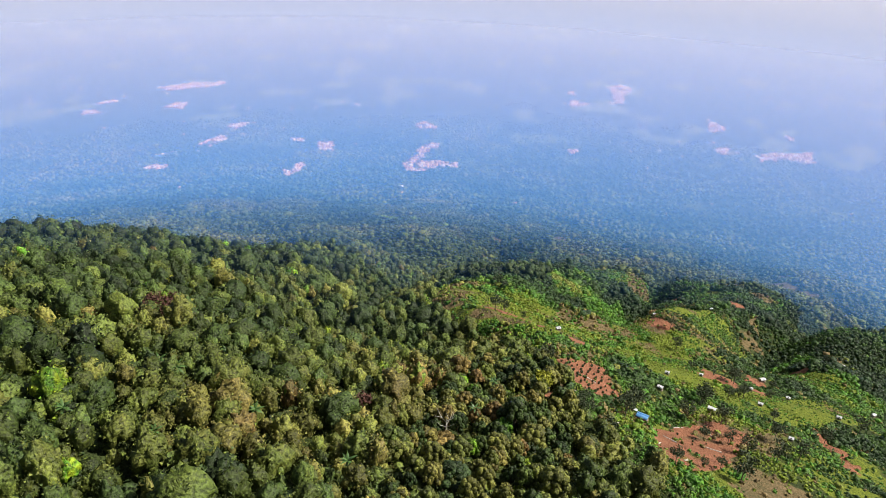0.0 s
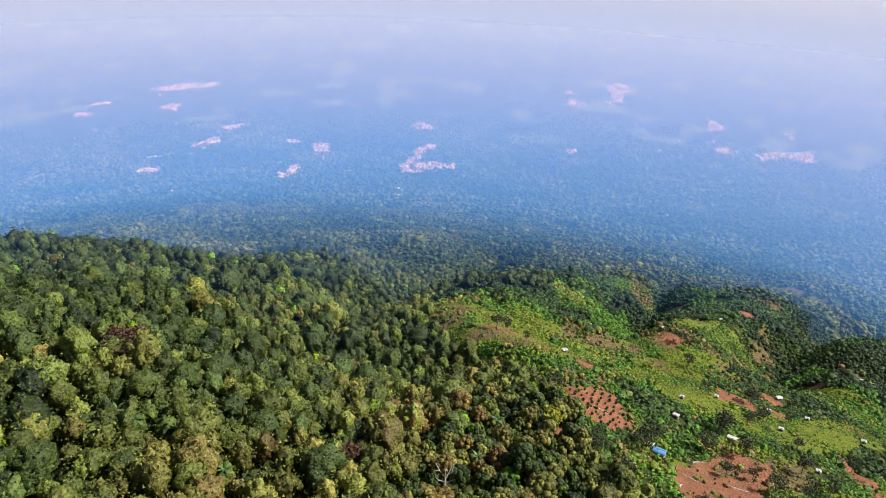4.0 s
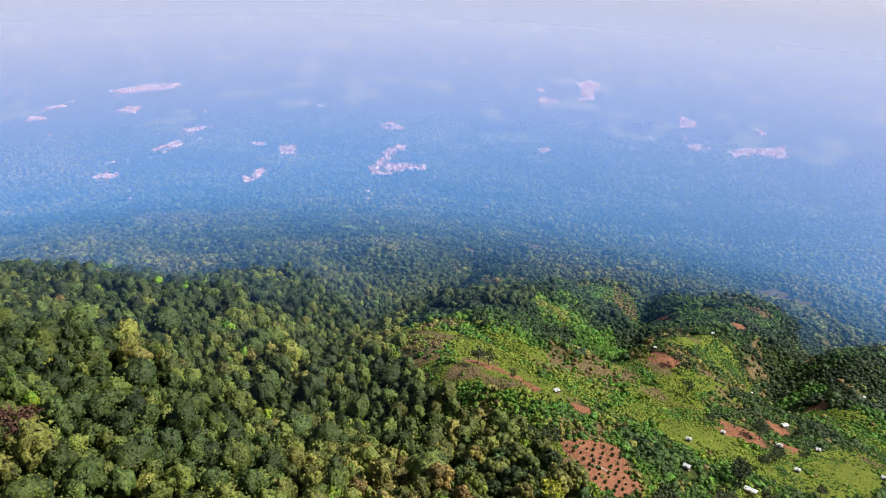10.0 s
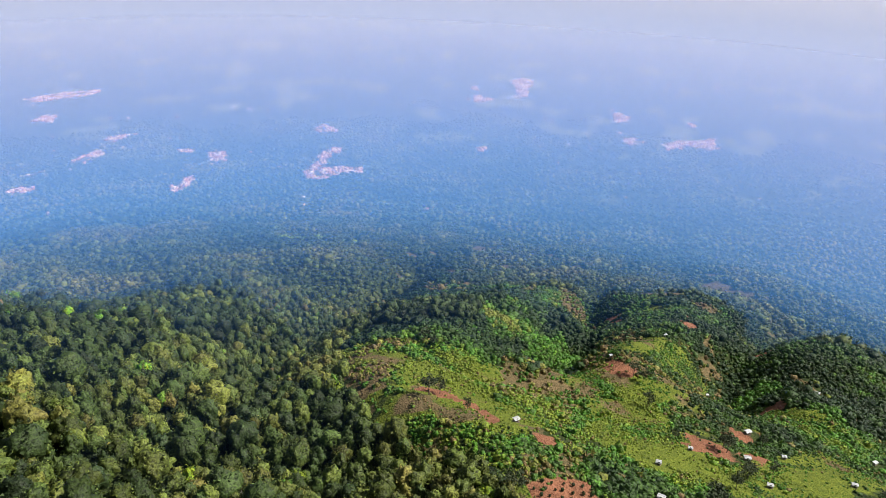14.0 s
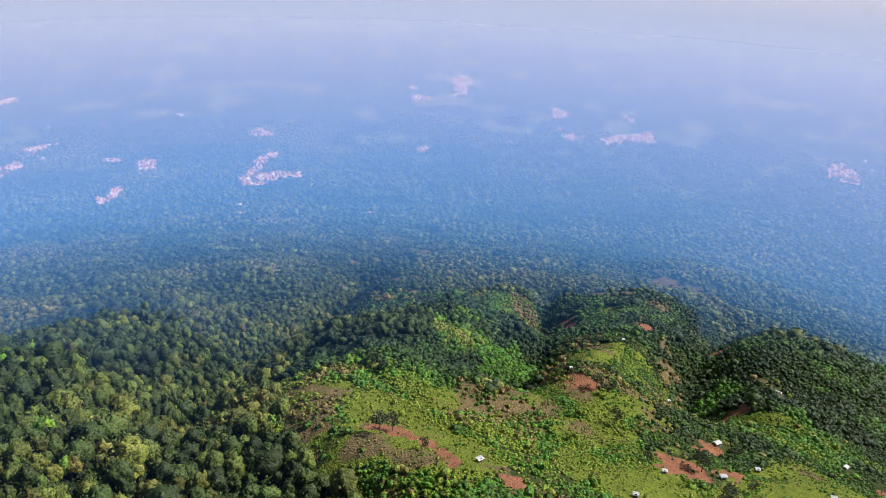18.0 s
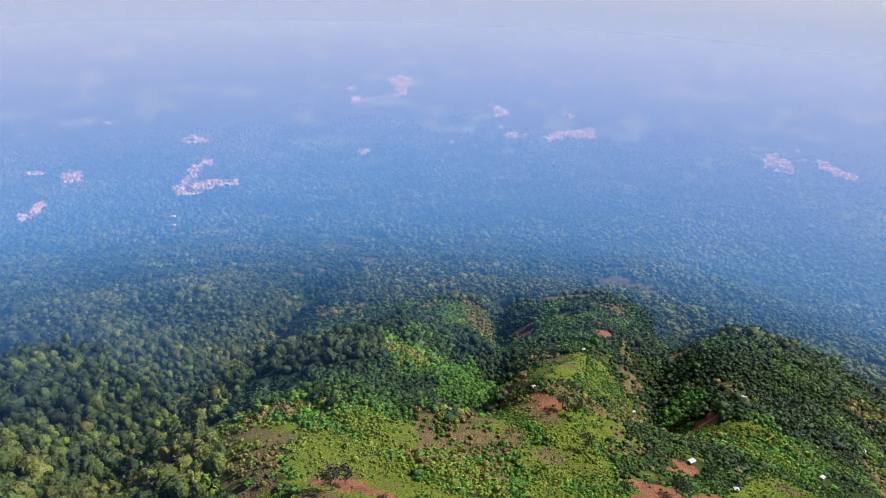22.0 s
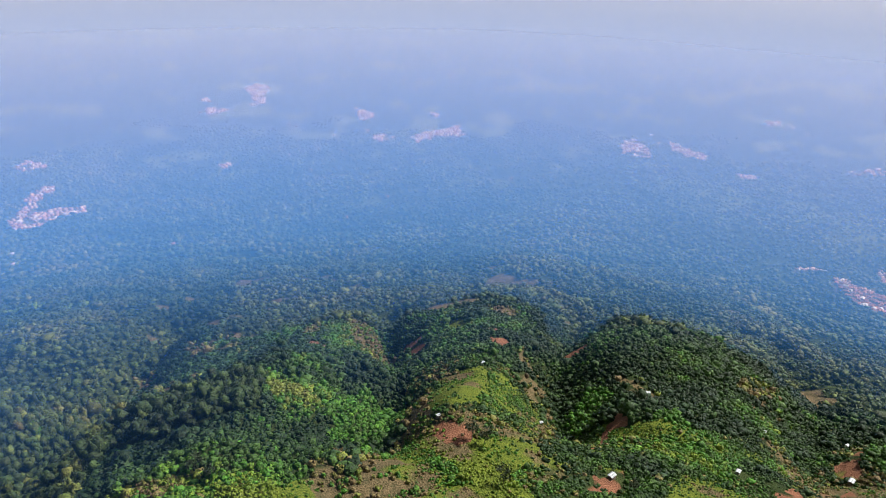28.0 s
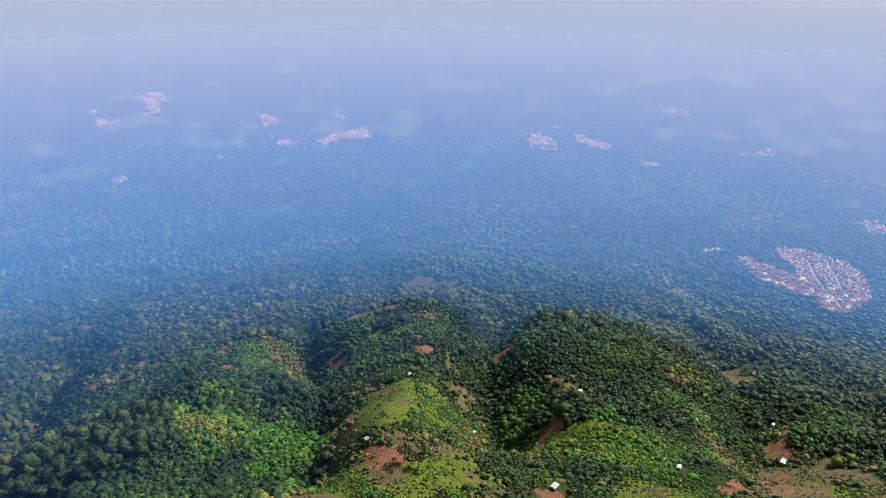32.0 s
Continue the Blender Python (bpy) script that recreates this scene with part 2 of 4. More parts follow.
def painted_haze(name, z, centre, edge, stops, clears, colours, wisps):
    """Distance haze painted on a flat sheet: the tint fades out where it meets the mountain and grows denser away from
    it, with drifting wisps.
    """
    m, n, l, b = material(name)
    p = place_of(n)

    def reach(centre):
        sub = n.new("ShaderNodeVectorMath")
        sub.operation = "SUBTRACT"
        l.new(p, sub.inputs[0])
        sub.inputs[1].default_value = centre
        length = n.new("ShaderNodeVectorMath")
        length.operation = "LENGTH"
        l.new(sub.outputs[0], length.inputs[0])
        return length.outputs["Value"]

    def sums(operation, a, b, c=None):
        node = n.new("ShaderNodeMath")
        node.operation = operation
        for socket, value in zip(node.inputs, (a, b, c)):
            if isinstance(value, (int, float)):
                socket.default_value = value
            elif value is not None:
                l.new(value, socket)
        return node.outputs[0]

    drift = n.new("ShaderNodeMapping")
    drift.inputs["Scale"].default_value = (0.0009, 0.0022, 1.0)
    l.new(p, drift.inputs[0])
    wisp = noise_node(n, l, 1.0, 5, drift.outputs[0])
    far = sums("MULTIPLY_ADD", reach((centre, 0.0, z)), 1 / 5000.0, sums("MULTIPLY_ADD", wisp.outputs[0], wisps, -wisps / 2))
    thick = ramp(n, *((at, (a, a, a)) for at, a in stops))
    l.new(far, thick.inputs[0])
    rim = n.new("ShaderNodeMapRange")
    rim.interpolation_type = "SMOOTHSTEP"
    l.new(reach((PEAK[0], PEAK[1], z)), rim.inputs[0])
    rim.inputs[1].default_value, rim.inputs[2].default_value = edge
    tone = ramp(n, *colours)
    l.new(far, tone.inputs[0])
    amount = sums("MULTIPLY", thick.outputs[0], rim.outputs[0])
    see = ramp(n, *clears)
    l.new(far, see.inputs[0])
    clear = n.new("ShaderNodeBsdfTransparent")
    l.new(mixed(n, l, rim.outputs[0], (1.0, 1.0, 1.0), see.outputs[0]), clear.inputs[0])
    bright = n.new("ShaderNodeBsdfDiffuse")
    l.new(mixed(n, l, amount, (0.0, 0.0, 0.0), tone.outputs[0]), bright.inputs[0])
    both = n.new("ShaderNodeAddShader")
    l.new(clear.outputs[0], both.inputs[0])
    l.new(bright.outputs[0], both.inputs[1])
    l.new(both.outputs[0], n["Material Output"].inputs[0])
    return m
# ---- what covers the land ----
def inside(x, y, outline):
    x, y = np.asarray(x, float), np.asarray(y, float)
    hit = np.zeros(x.shape, bool)
    for (ax, ay), (bx, by) in zip(outline, outline[1:] + outline[:1]):
        cross = (ay > y) != (by > y)
        with np.errstate(divide="ignore", invalid="ignore"):
            hit ^= cross & (x < (bx - ax) * (y - ay) / ((by - ay) or 1e-9) + ax)
    return hit


def soft_inside(x, y, outline, edge=6.0):
    """1 inside the outline, 0 outside, with an uneven edge."""
    wave = min(4.0, edge * 0.6)
    sx = x + wave * soft_noise(x, y, 17, 21) + edge * 0.5 * soft_noise(x, y, 7, 22)
    sy = y + wave * soft_noise(x, y, 17, 23) + edge * 0.5 * soft_noise(x, y, 7, 24)
    return inside(sx, sy, outline).astype(float)


OPEN_LAND = [(0, 498), (8, 430), (20, 352), (36, 318), (59, 293), (63, 252), (77, 225), (82, 190), (88, 140), (120, 130), (260, 190), (430, 320), (480, 405),
             (400, 425), (345, 430), (310, 455), (290, 600), (235, 605), (205, 530), (130, 450), (90, 460), (48, 470)]
RED_FIELD = [(186, 488), (195, 471), (201, 465), (189, 452), (181, 461), (178, 473)]
RED_CUT = [(326, 481), (322, 469), (309, 455), (305, 465), (269, 441), (267, 443), (310, 474), (318, 473)]
HUT_TERRACE = [(249, 414), (260, 415), (250, 404), (237, 404)]
LOWER_TERRACE = [(194, 383), (200, 378), (204, 367), (227, 367), (223, 356), (198, 353), (181, 363)]
RIDGE_TOP_SOIL = [(315, 617), (331, 612), (327, 600), (305, 595)]
RED_ROAD = [(35, 381), (55, 385), (66, 370), (72, 346), (68, 330), (64, 333), (64, 352), (58, 367), (48, 374), (35, 377)]
RED_GULLY = [(298, 729), (307, 714), (288, 673), (287, 696)]
DUG_TERRACE = [(454, 397), (487, 393), (465, 381), (441, 373), (441, 387)]
DUG_SLOPE = [(402, 369), (418, 367), (350, 338), (332, 343)]
DUG_STRIPS = [(321, 364), (346, 363), (329, 352), (310, 357)]
HUT_SOIL = [(230, 409), (262, 417), (241, 396), (221, 398)]
CREST_SOIL = [(200, 742), (210, 710), (202, 678), (184, 689)]
PLANTATION = [(69, 289), (85, 297), (95, 296), (101, 285), (99, 270), (88, 257), (77, 259), (70, 266)]
HUT_PATCH = [(84, 331), (93, 331), (92, 319), (82, 318)]
TERRACE_STRIP = [(174, 368), (206, 377), (207, 366), (241, 379), (218, 349), (196, 352), (186, 359)]
BIG_FIELD = [(105, 246), (122, 261), (134, 268), (148, 277), (165, 273), (158, 256), (138, 231), (118, 208), (102, 197), (96, 201), (97, 219)]
EAST_FIELD = [(226, 313), (237, 309), (231, 278), (220, 253), (208, 256), (222, 294)]
LOW_SOIL = [(57, 254), (65, 257), (70, 244), (54, 241)]
SLIP = [(393, 617), (414, 612), (405, 594), (390, 600)]
FAR_SLIP = [(495, 575), (530, 620), (545, 650), (520, 650), (495, 610)]
FAR_TERRACE = [(331, 640), (378, 666), (351, 641), (322, 629)]
VALLEY_CUT = [(-275, 826), (-250, 830), (-254, 806), (-268, 808)]
SOIL = (SLIP, FAR_SLIP, FAR_TERRACE, VALLEY_CUT, RED_FIELD, RED_CUT, HUT_TERRACE, LOWER_TERRACE, RIDGE_TOP_SOIL, RED_ROAD, RED_GULLY, DUG_TERRACE, DUG_SLOPE, DUG_STRIPS, HUT_SOIL, CREST_SOIL, PLANTATION, HUT_PATCH, TERRACE_STRIP, BIG_FIELD, EAST_FIELD, LOW_SOIL)
SLASH = [(3, 420), (15, 424), (26, 414), (29, 399), (26, 378), (22, 367), (14, 375), (5, 395)]
TAN_PEAK = [(266, 805), (284, 795), (281, 721), (228, 635), (251, 744)]
TAN_CREST = [(219, 806), (246, 811), (235, 765), (201, 737)]
CLIFF_TOP = [(225, 474), (249, 486), (228, 461), (218, 461)]
CLIFF_HIGH = [(338, 581), (349, 580), (341, 571), (331, 568)]
CLIFF_LOW = [(303, 533), (316, 537), (307, 517), (241, 437), (237, 441), (277, 502)]
RIDGE_LAWN = [(368, 519), (377, 510), (373, 480), (351, 471), (359, 497)]
RIDGE_FLANK = [(393, 478), (393, 474), (353, 437), (349, 439)]
FIELD_RIM = [(197, 488), (216, 487), (211, 478), (196, 484)]
DRY_SCRUB = [(107, 464), (149, 502), (157, 447), (136, 394), (108, 382), (95, 423)]
OLD_ROAD = [(34, 381), (53, 385), (54, 374), (37, 376)]
GREY_SCRUB = [(472, 493), (571, 517), (530, 485), (459, 470)]
OUTER_SPUR = [(58, 681), (76, 673), (98, 668), (106, 636), (85, 629), (58, 659)]
OUTER_PATCH = [(165, 861), (189, 872), (183, 843), (161, 835)]
OUTER_PATCH_LOW = [(150, 931), (162, 888), (156, 867), (140, 875)]
STUBBLE = [(65, 304), (76, 306), (101, 322), (103, 312), (80, 291), (67, 278), (69, 260), (63, 255), (61, 277)]
LEFT_CLEARING = [(2, 460), (36, 429), (34, 398), (15, 388), (5, 406)]
FIELD_EDGE = [(125, 276), (157, 295), (171, 272), (178, 258), (167, 243), (155, 253)]
FAR_STUBBLE = [(609, 733), (630, 700), (543, 647), (528, 662)]
CLIFF_UP = [(329, 597), (340, 598), (338, 587), (326, 584)]
PATH_STRIP = [(64, 264), (67, 252), (73, 244), (101, 257), (107, 250), (97, 241), (82, 237), (69, 239), (62, 248)]
FIELD_TAN = [(76, 212), (81, 210), (81, 191), (77, 186), (75, 200)]
HUT_STRIP = [(79, 338), (90, 338), (96, 325), (89, 317), (82, 324)]
DRY = (FAR_STUBBLE, CLIFF_UP, FIELD_TAN, PATH_STRIP, HUT_STRIP, SLASH, TAN_PEAK, TAN_CREST, CLIFF_TOP, CLIFF_HIGH, CLIFF_LOW, RIDGE_LAWN, RIDGE_FLANK, FIELD_RIM, DRY_SCRUB, OLD_ROAD, GREY_SCRUB, OUTER_SPUR, OUTER_PATCH, OUTER_PATCH_LOW, STUBBLE, LEFT_CLEARING, FIELD_EDGE)
PLATEAU = [(239, 578), (263, 570), (277, 560), (251, 524), (220, 490), (197, 489), (202, 524)]
CREST_LAWN = [(336, 717), (347, 701), (336, 680), (327, 693)]
TONGUE = [(259, 531), (283, 554), (277, 535), (264, 507), (239, 478), (227, 481), (238, 502)]
BRIGHT_SLOPE = [(34, 403), (106, 461), (74, 357), (61, 374), (36, 383)]
BRIGHT_FIELD = [(26, 369), (55, 372), (69, 339), (66, 330), (23, 357)]
GRASS_FIELD = [(49, 435), (78, 462), (78, 363), (93, 353), (75, 320), (47, 335), (33, 375)]
LOW_GRASS = [(60, 295), (72, 286), (77, 265), (78, 256), (57, 252), (58, 273)]
EAST_GRASS = [(162, 328), (248, 377), (264, 341), (245, 318), (171, 294)]
MID_GRASS = [(156, 432), (192, 404), (180, 339), (133, 318), (120, 352)]
GRASS = (PLATEAU, CREST_LAWN, TONGUE, BRIGHT_SLOPE, BRIGHT_FIELD, GRASS_FIELD, LOW_GRASS, EAST_GRASS, MID_GRASS)
LUSH_GULLY = [(153, 562), (199, 602), (207, 580), (222, 574), (211, 521), (192, 495), (187, 543), (149, 517), (132, 514)]
LUSH_RAVINE = [(314, 511), (349, 534), (359, 518), (334, 495), (310, 488), (299, 487)]
LUSH_FLANK = [(322, 452), (357, 455), (329, 422), (311, 418), (313, 436)]
LUSH_GROUND = [(153, 519), (174, 471), (164, 417), (111, 352)]
NARROW = (RED_ROAD, BIG_FIELD, HUT_PATCH, TERRACE_STRIP, RED_CUT, HUT_TERRACE, RED_FIELD, PLANTATION)
LUSH = (LUSH_GULLY, LUSH_RAVINE, LUSH_FLANK, LUSH_GROUND)
# outlines of the villages on the plain and of the town
VILLAGES = []
VILLAGES.append([(-68, 1933), (-45, 2026), (-20, 2065), (1, 2151), (37, 2168), (37, 2109), (10, 2066), (1, 2014), (52, 1992), (102, 1983), (96, 1950), (34, 1922), (-15, 1872), (-55, 1904)])
VILLAGES.append([(-390, 1816), (-381, 1909), (-352, 1975), (-336, 1925), (-346, 1846), (-363, 1789)])
VILLAGES.append([(-339, 2141), (-318, 2184), (-292, 2170), (-285, 2089), (-314, 2083)])
VILLAGES.append([(-427, 2196), (-385, 2212), (-375, 2168), (-417, 2161)])
VILLAGES.append([(-42, 2357), (1, 2418), (55, 2345), (1, 2316)])
VILLAGES.append([(461, 2138), (494, 2138), (485, 2103), (457, 2103)])
VILLAGES.append([(-697, 2103), (-688, 2168), (-648, 2226), (-633, 2180), (-654, 2104)])
VILLAGES.append([(-656, 2255), (-657, 2346), (-583, 2376), (-617, 2288)])
VILLAGES.append([(-787, 1895), (-771, 1933), (-729, 1925), (-716, 1871), (-760, 1860)])
VILLAGES.append([(-789, 2007), (-758, 2029), (-741, 2048), (-755, 1998)])
VILLAGES.append([(-1201, 2422), (-1192, 2483), (-1135, 2436)])
VILLAGES.append([(-1201, 2549), (-1152, 2616), (-1129, 2581)])
VILLAGES.append([(-939, 2528), (-919, 2584), (-875, 2585), (-865, 2502)])
VILLAGES.append([(-1059, 2795), (-938, 2879), (-807, 2911), (-839, 2827), (-987, 2764)])
VILLAGES.append([(763, 2943), (831, 3006), (872, 2945), (806, 2816), (780, 2715), (724, 2713), (770, 2857)])
VILLAGES.append([(536, 2705), (597, 2739), (643, 2694), (569, 2652)])
VILLAGES.append([(567, 2854), (611, 2889), (605, 2813)])
VILLAGES.append([(1068, 2144), (1136, 2172), (1199, 2148), (1255, 2167), (1229, 2076), (1171, 2054), (1142, 2106), (1060, 2084)])
VILLAGES.append([(946, 2185), (1001, 2217), (1021, 2154), (949, 2144)])
VILLAGES.append([(1037, 2509), (1059, 2445), (1061, 2383), (994, 2365)])
VILLAGES.append([(1258, 2360), (1265, 2300), (1233, 2277)])
VILLAGES.append([(1614, 1772), (1700, 1816), (1690, 1755), (1676, 1697), (1601, 1630), (1574, 1674), (1571, 1719)])
VILLAGES.append([(1787, 1740), (1788, 1692), (1770, 1618), (1788, 1579), (1739, 1541), (1719, 1584), (1722, 1655)])
VILLAGES.append([(2286, 1744), (2355, 1726), (2293, 1687), (2239, 1698)])
VILLAGES.append([(1733, 1430), (1772, 1392), (1748, 1364), (1709, 1400)])
VILLAGES.append([(2063, 1285), (2168, 1254), (2124, 1217), (2039, 1262)])
VILLAGES.append([(1816, 836), (1858, 818), (1847, 785), (1793, 762), (1772, 801)])
VILLAGES.append([(1343, 974), (1339, 956), (1382, 946), (1397, 930), (1383, 924), (1347, 938), (1323, 951)])
TOWN = [(1372, 903), (1398, 887), (1401, 858), (1412, 830), (1423, 798), (1449, 795), (1460, 817), (1463, 843), (1496, 873), (1522, 876), (1552, 857), (1568, 830), (1563, 794), (1576, 751), (1563, 726), (1531, 689), (1468, 658), (1416, 649), (1361, 659), (1331, 671), (1353, 696), (1373, 724), (1362, 749), (1341, 778), (1343, 820), (1353, 856), (1352, 886)]


def in_villages(x, y):
    sx, sy = x + 9 * soft_noise(x, y, 24, 71), y + 9 * soft_noise(x, y, 24, 72)
    hit = inside(sx, sy, TOWN)
    for outline in VILLAGES:
        hit |= inside(sx, sy, outline)
    return hit


def thin_woods(x, y):
    """Where the lower forest opens into clearings."""
    return np.clip(soft_noise(x, y, 85, 52) + 0.6 * soft_noise(x, y, 30, 53), 0, 1.4)


def steepness(x, y, step=6.0):
    dx = (height(x + step, y) - height(x - step, y)) / (2 * step)
    dy = (height(x, y + step) - height(x, y - step)) / (2 * step)
    return np.hypot(dx, dy)


def cover(x, y):
    """Weights of grass, bare soil and dry growth."""
    g = soft_inside(x, y, OPEN_LAND) * np.clip(0.62 + 0.6 * soft_noise(x, y, 40, 31) + 0.3 * soft_noise(x, y, 14, 32), 0, 0.95)
    s, d = np.zeros(np.shape(x)), np.zeros(np.shape(x))
    for outline in GRASS:
        g = np.maximum(g, soft_inside(x, y, outline))
    for outline in SOIL:
        s = np.maximum(s, soft_inside(x, y, outline, 2 if outline in NARROW else 6) * np.clip(0.85 + 0.6 * soft_noise(x, y, 9, 29), 0.2, 1))
    for outline in DRY:
        d = np.maximum(d, soft_inside(x, y, outline, 16) * np.clip(0.72 + 0.5 * soft_noise(x, y, 16, 37), 0, 0.95))
    d = np.maximum(d, soft_inside(x, y, OPEN_LAND) * np.clip(1.3 * (soft_noise(x, y, 46, 38) + 0.6 * soft_noise(x, y, 18, 39) - 0.15), 0, 0.8))
    r = np.hypot(x - PEAK[0], y - PEAK[1])
    rough = np.clip(1.6 * (soft_noise(x, y, 70, 33) + 0.5 * soft_noise(x, y, 25, 34) - 0.55), 0, 0.8)
    d = np.maximum(d, rough * ((x > 60) & (r > 820) & (r < 1500)))
    slip = np.clip(3.0 * (steepness(x, y) - 1.05 + 0.3 * soft_noise(x, y, 20, 40)), 0, 0.9) * (soft_noise(x, y, 34, 44) > 0.25)
    d = np.maximum(d, slip * ((x > 120) & (r > 700) & (r < 1150)))
    low = np.clip((r - 850) / 150, 0, 1) * np.clip(thin_woods(x, y) - 0.45, 0, 0.75)
    g, d = np.maximum(g, 0.6 * low), np.maximum(d, 0.7 * low * (soft_noise(x, y, 60, 54) > 0.1))
    plain = np.clip((r - 1700) / 500, 0, 1)
    g = np.maximum(g, plain * np.clip(0.2 + 0.6 * soft_noise(x, y, 120, 35) + 0.3 * soft_noise(x, y, 45, 36), 0, 0.7))
    d = np.maximum(d, np.exp(-(((x - 242) / 22) ** 2 + ((y - 1356) / 16) ** 2)) * np.clip(0.8 + soft_noise(x, y, 14, 28), 0, 1))
    return g, s, d


def mesh_of(name, verts, faces, mat, smooth=False, tint=None):
    """A mesh from arrays of points and of faces with equally many corners."""
    me = bpy.data.meshes.new(name)
    nf, k = faces.shape
    me.vertices.add(len(verts))
    me.vertices.foreach_set("co", np.ascontiguousarray(verts, np.float32).ravel())
    me.loops.add(nf * k)
    me.loops.foreach_set("vertex_index", np.ascontiguousarray(faces, np.int32).ravel())
    me.polygons.add(nf)
    me.polygons.foreach_set("loop_start", np.arange(0, nf * k, k, dtype=np.int32))
    me.update(calc_edges=True)
    if smooth:
        me.polygons.foreach_set("use_smooth", np.ones(nf, bool))
    if tint is not None:
        me.attributes.new("tint", "FLOAT", "POINT").data.foreach_set("value", np.ascontiguousarray(tint, np.float32))
    me.materials.append(mat)
    return me


def spaced(low, high, core_low, core_high, step, grow):
    """Grid lines: step metres apart in the core, wider and wider outside."""
    mid = list(np.arange(core_low, core_high + step, step))
    a, s = core_low, step
    while a > low:
        s *= grow
        a -= s
        mid.insert(0, max(a, low))
    b, s = mid[-1], step
    while b < high:
        s *= grow
        b += s
        mid.append(min(b, high))
    return np.array(mid)


gx = spaced(-4300, 4700, -60, 470, 3.6, 1.028)
gy = spaced(-900, 4800, 170, 780, 3.6, 1.024)
GX, GY = np.meshgrid(gx, gy)
GZ = height(GX, GY)
idx = np.arange(GX.size).reshape(GX.shape)
quads = np.stack([idx[:-1, :-1], idx[:-1, 1:], idx[1:, 1:], idx[1:, :-1]], -1).reshape(-1, 4)
ground_me = mesh_of("ground", np.stack([GX, GY, GZ], -1).reshape(-1, 3), quads, EARTH, smooth=True)
cg, cs, cd = cover(GX, GY)
paint = np.stack([cg, cs, cd, 0.35 * in_villages(GX, GY)], -1).reshape(-1)
ground_me.attributes.new("cover", "FLOAT_COLOR", "POINT").data.foreach_set("color", paint.astype(np.float32))
tagged(new("ground", ground_me), "green volcanic mountainside falling to a wide wooded plain", "ground", kind="structure")

# haze: painted into the tint of flat sheets over the lowland, each fading out where it meets the mountain
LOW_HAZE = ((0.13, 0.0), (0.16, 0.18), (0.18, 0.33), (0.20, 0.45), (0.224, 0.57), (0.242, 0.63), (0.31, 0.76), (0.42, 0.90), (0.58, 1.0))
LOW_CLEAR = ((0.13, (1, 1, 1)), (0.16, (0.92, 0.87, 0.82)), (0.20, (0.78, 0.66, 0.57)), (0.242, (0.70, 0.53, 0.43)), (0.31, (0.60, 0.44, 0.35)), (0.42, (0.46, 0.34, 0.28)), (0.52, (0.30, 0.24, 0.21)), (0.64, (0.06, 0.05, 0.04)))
# haze put into colour: deep blue close by, paler with distance
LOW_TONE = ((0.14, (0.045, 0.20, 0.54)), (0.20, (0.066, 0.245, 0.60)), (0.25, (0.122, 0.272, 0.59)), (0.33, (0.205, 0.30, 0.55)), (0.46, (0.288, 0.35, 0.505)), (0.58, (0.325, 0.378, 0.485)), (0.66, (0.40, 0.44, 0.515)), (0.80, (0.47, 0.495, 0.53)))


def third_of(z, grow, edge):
    """One of three sheets that together paint the low haze; its ramps reach farther the lower it lies."""
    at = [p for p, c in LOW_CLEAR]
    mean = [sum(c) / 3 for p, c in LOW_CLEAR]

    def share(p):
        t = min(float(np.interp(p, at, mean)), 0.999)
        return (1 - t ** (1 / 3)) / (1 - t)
    # centre set west, so the sun side takes the paler haze colours
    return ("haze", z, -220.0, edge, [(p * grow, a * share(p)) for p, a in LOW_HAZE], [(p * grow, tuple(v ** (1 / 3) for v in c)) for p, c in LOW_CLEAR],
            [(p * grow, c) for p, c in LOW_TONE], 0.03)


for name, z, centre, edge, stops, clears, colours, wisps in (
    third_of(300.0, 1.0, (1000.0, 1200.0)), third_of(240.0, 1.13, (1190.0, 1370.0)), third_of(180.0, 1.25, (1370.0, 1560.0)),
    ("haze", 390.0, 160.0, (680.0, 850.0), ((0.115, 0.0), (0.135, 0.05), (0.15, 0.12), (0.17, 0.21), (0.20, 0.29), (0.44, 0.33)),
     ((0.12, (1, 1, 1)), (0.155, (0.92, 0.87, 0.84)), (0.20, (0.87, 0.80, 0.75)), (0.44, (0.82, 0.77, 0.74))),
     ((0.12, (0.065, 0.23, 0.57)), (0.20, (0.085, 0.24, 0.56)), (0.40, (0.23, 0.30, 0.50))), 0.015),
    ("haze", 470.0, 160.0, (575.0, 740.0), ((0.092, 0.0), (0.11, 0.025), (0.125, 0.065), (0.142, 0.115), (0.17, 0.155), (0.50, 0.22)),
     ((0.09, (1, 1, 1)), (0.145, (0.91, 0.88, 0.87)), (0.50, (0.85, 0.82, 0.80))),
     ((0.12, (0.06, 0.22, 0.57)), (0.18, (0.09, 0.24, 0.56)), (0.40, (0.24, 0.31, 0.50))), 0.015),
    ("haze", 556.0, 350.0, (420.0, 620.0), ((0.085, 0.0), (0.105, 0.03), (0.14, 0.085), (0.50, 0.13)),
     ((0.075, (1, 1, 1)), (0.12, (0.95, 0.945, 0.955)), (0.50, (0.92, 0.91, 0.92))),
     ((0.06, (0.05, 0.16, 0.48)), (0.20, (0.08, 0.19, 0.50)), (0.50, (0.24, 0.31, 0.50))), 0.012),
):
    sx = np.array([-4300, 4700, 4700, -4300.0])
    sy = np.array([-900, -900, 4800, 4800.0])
    me = mesh_of(name, np.stack([sx, sy, np.full(4, z)], -1), np.array([[0, 1, 2, 3]]), painted_haze(name, z, centre, edge, stops, clears, colours, wisps))
    haze_sheet = new(name, me)
    haze_sheet.visible_shadow = False
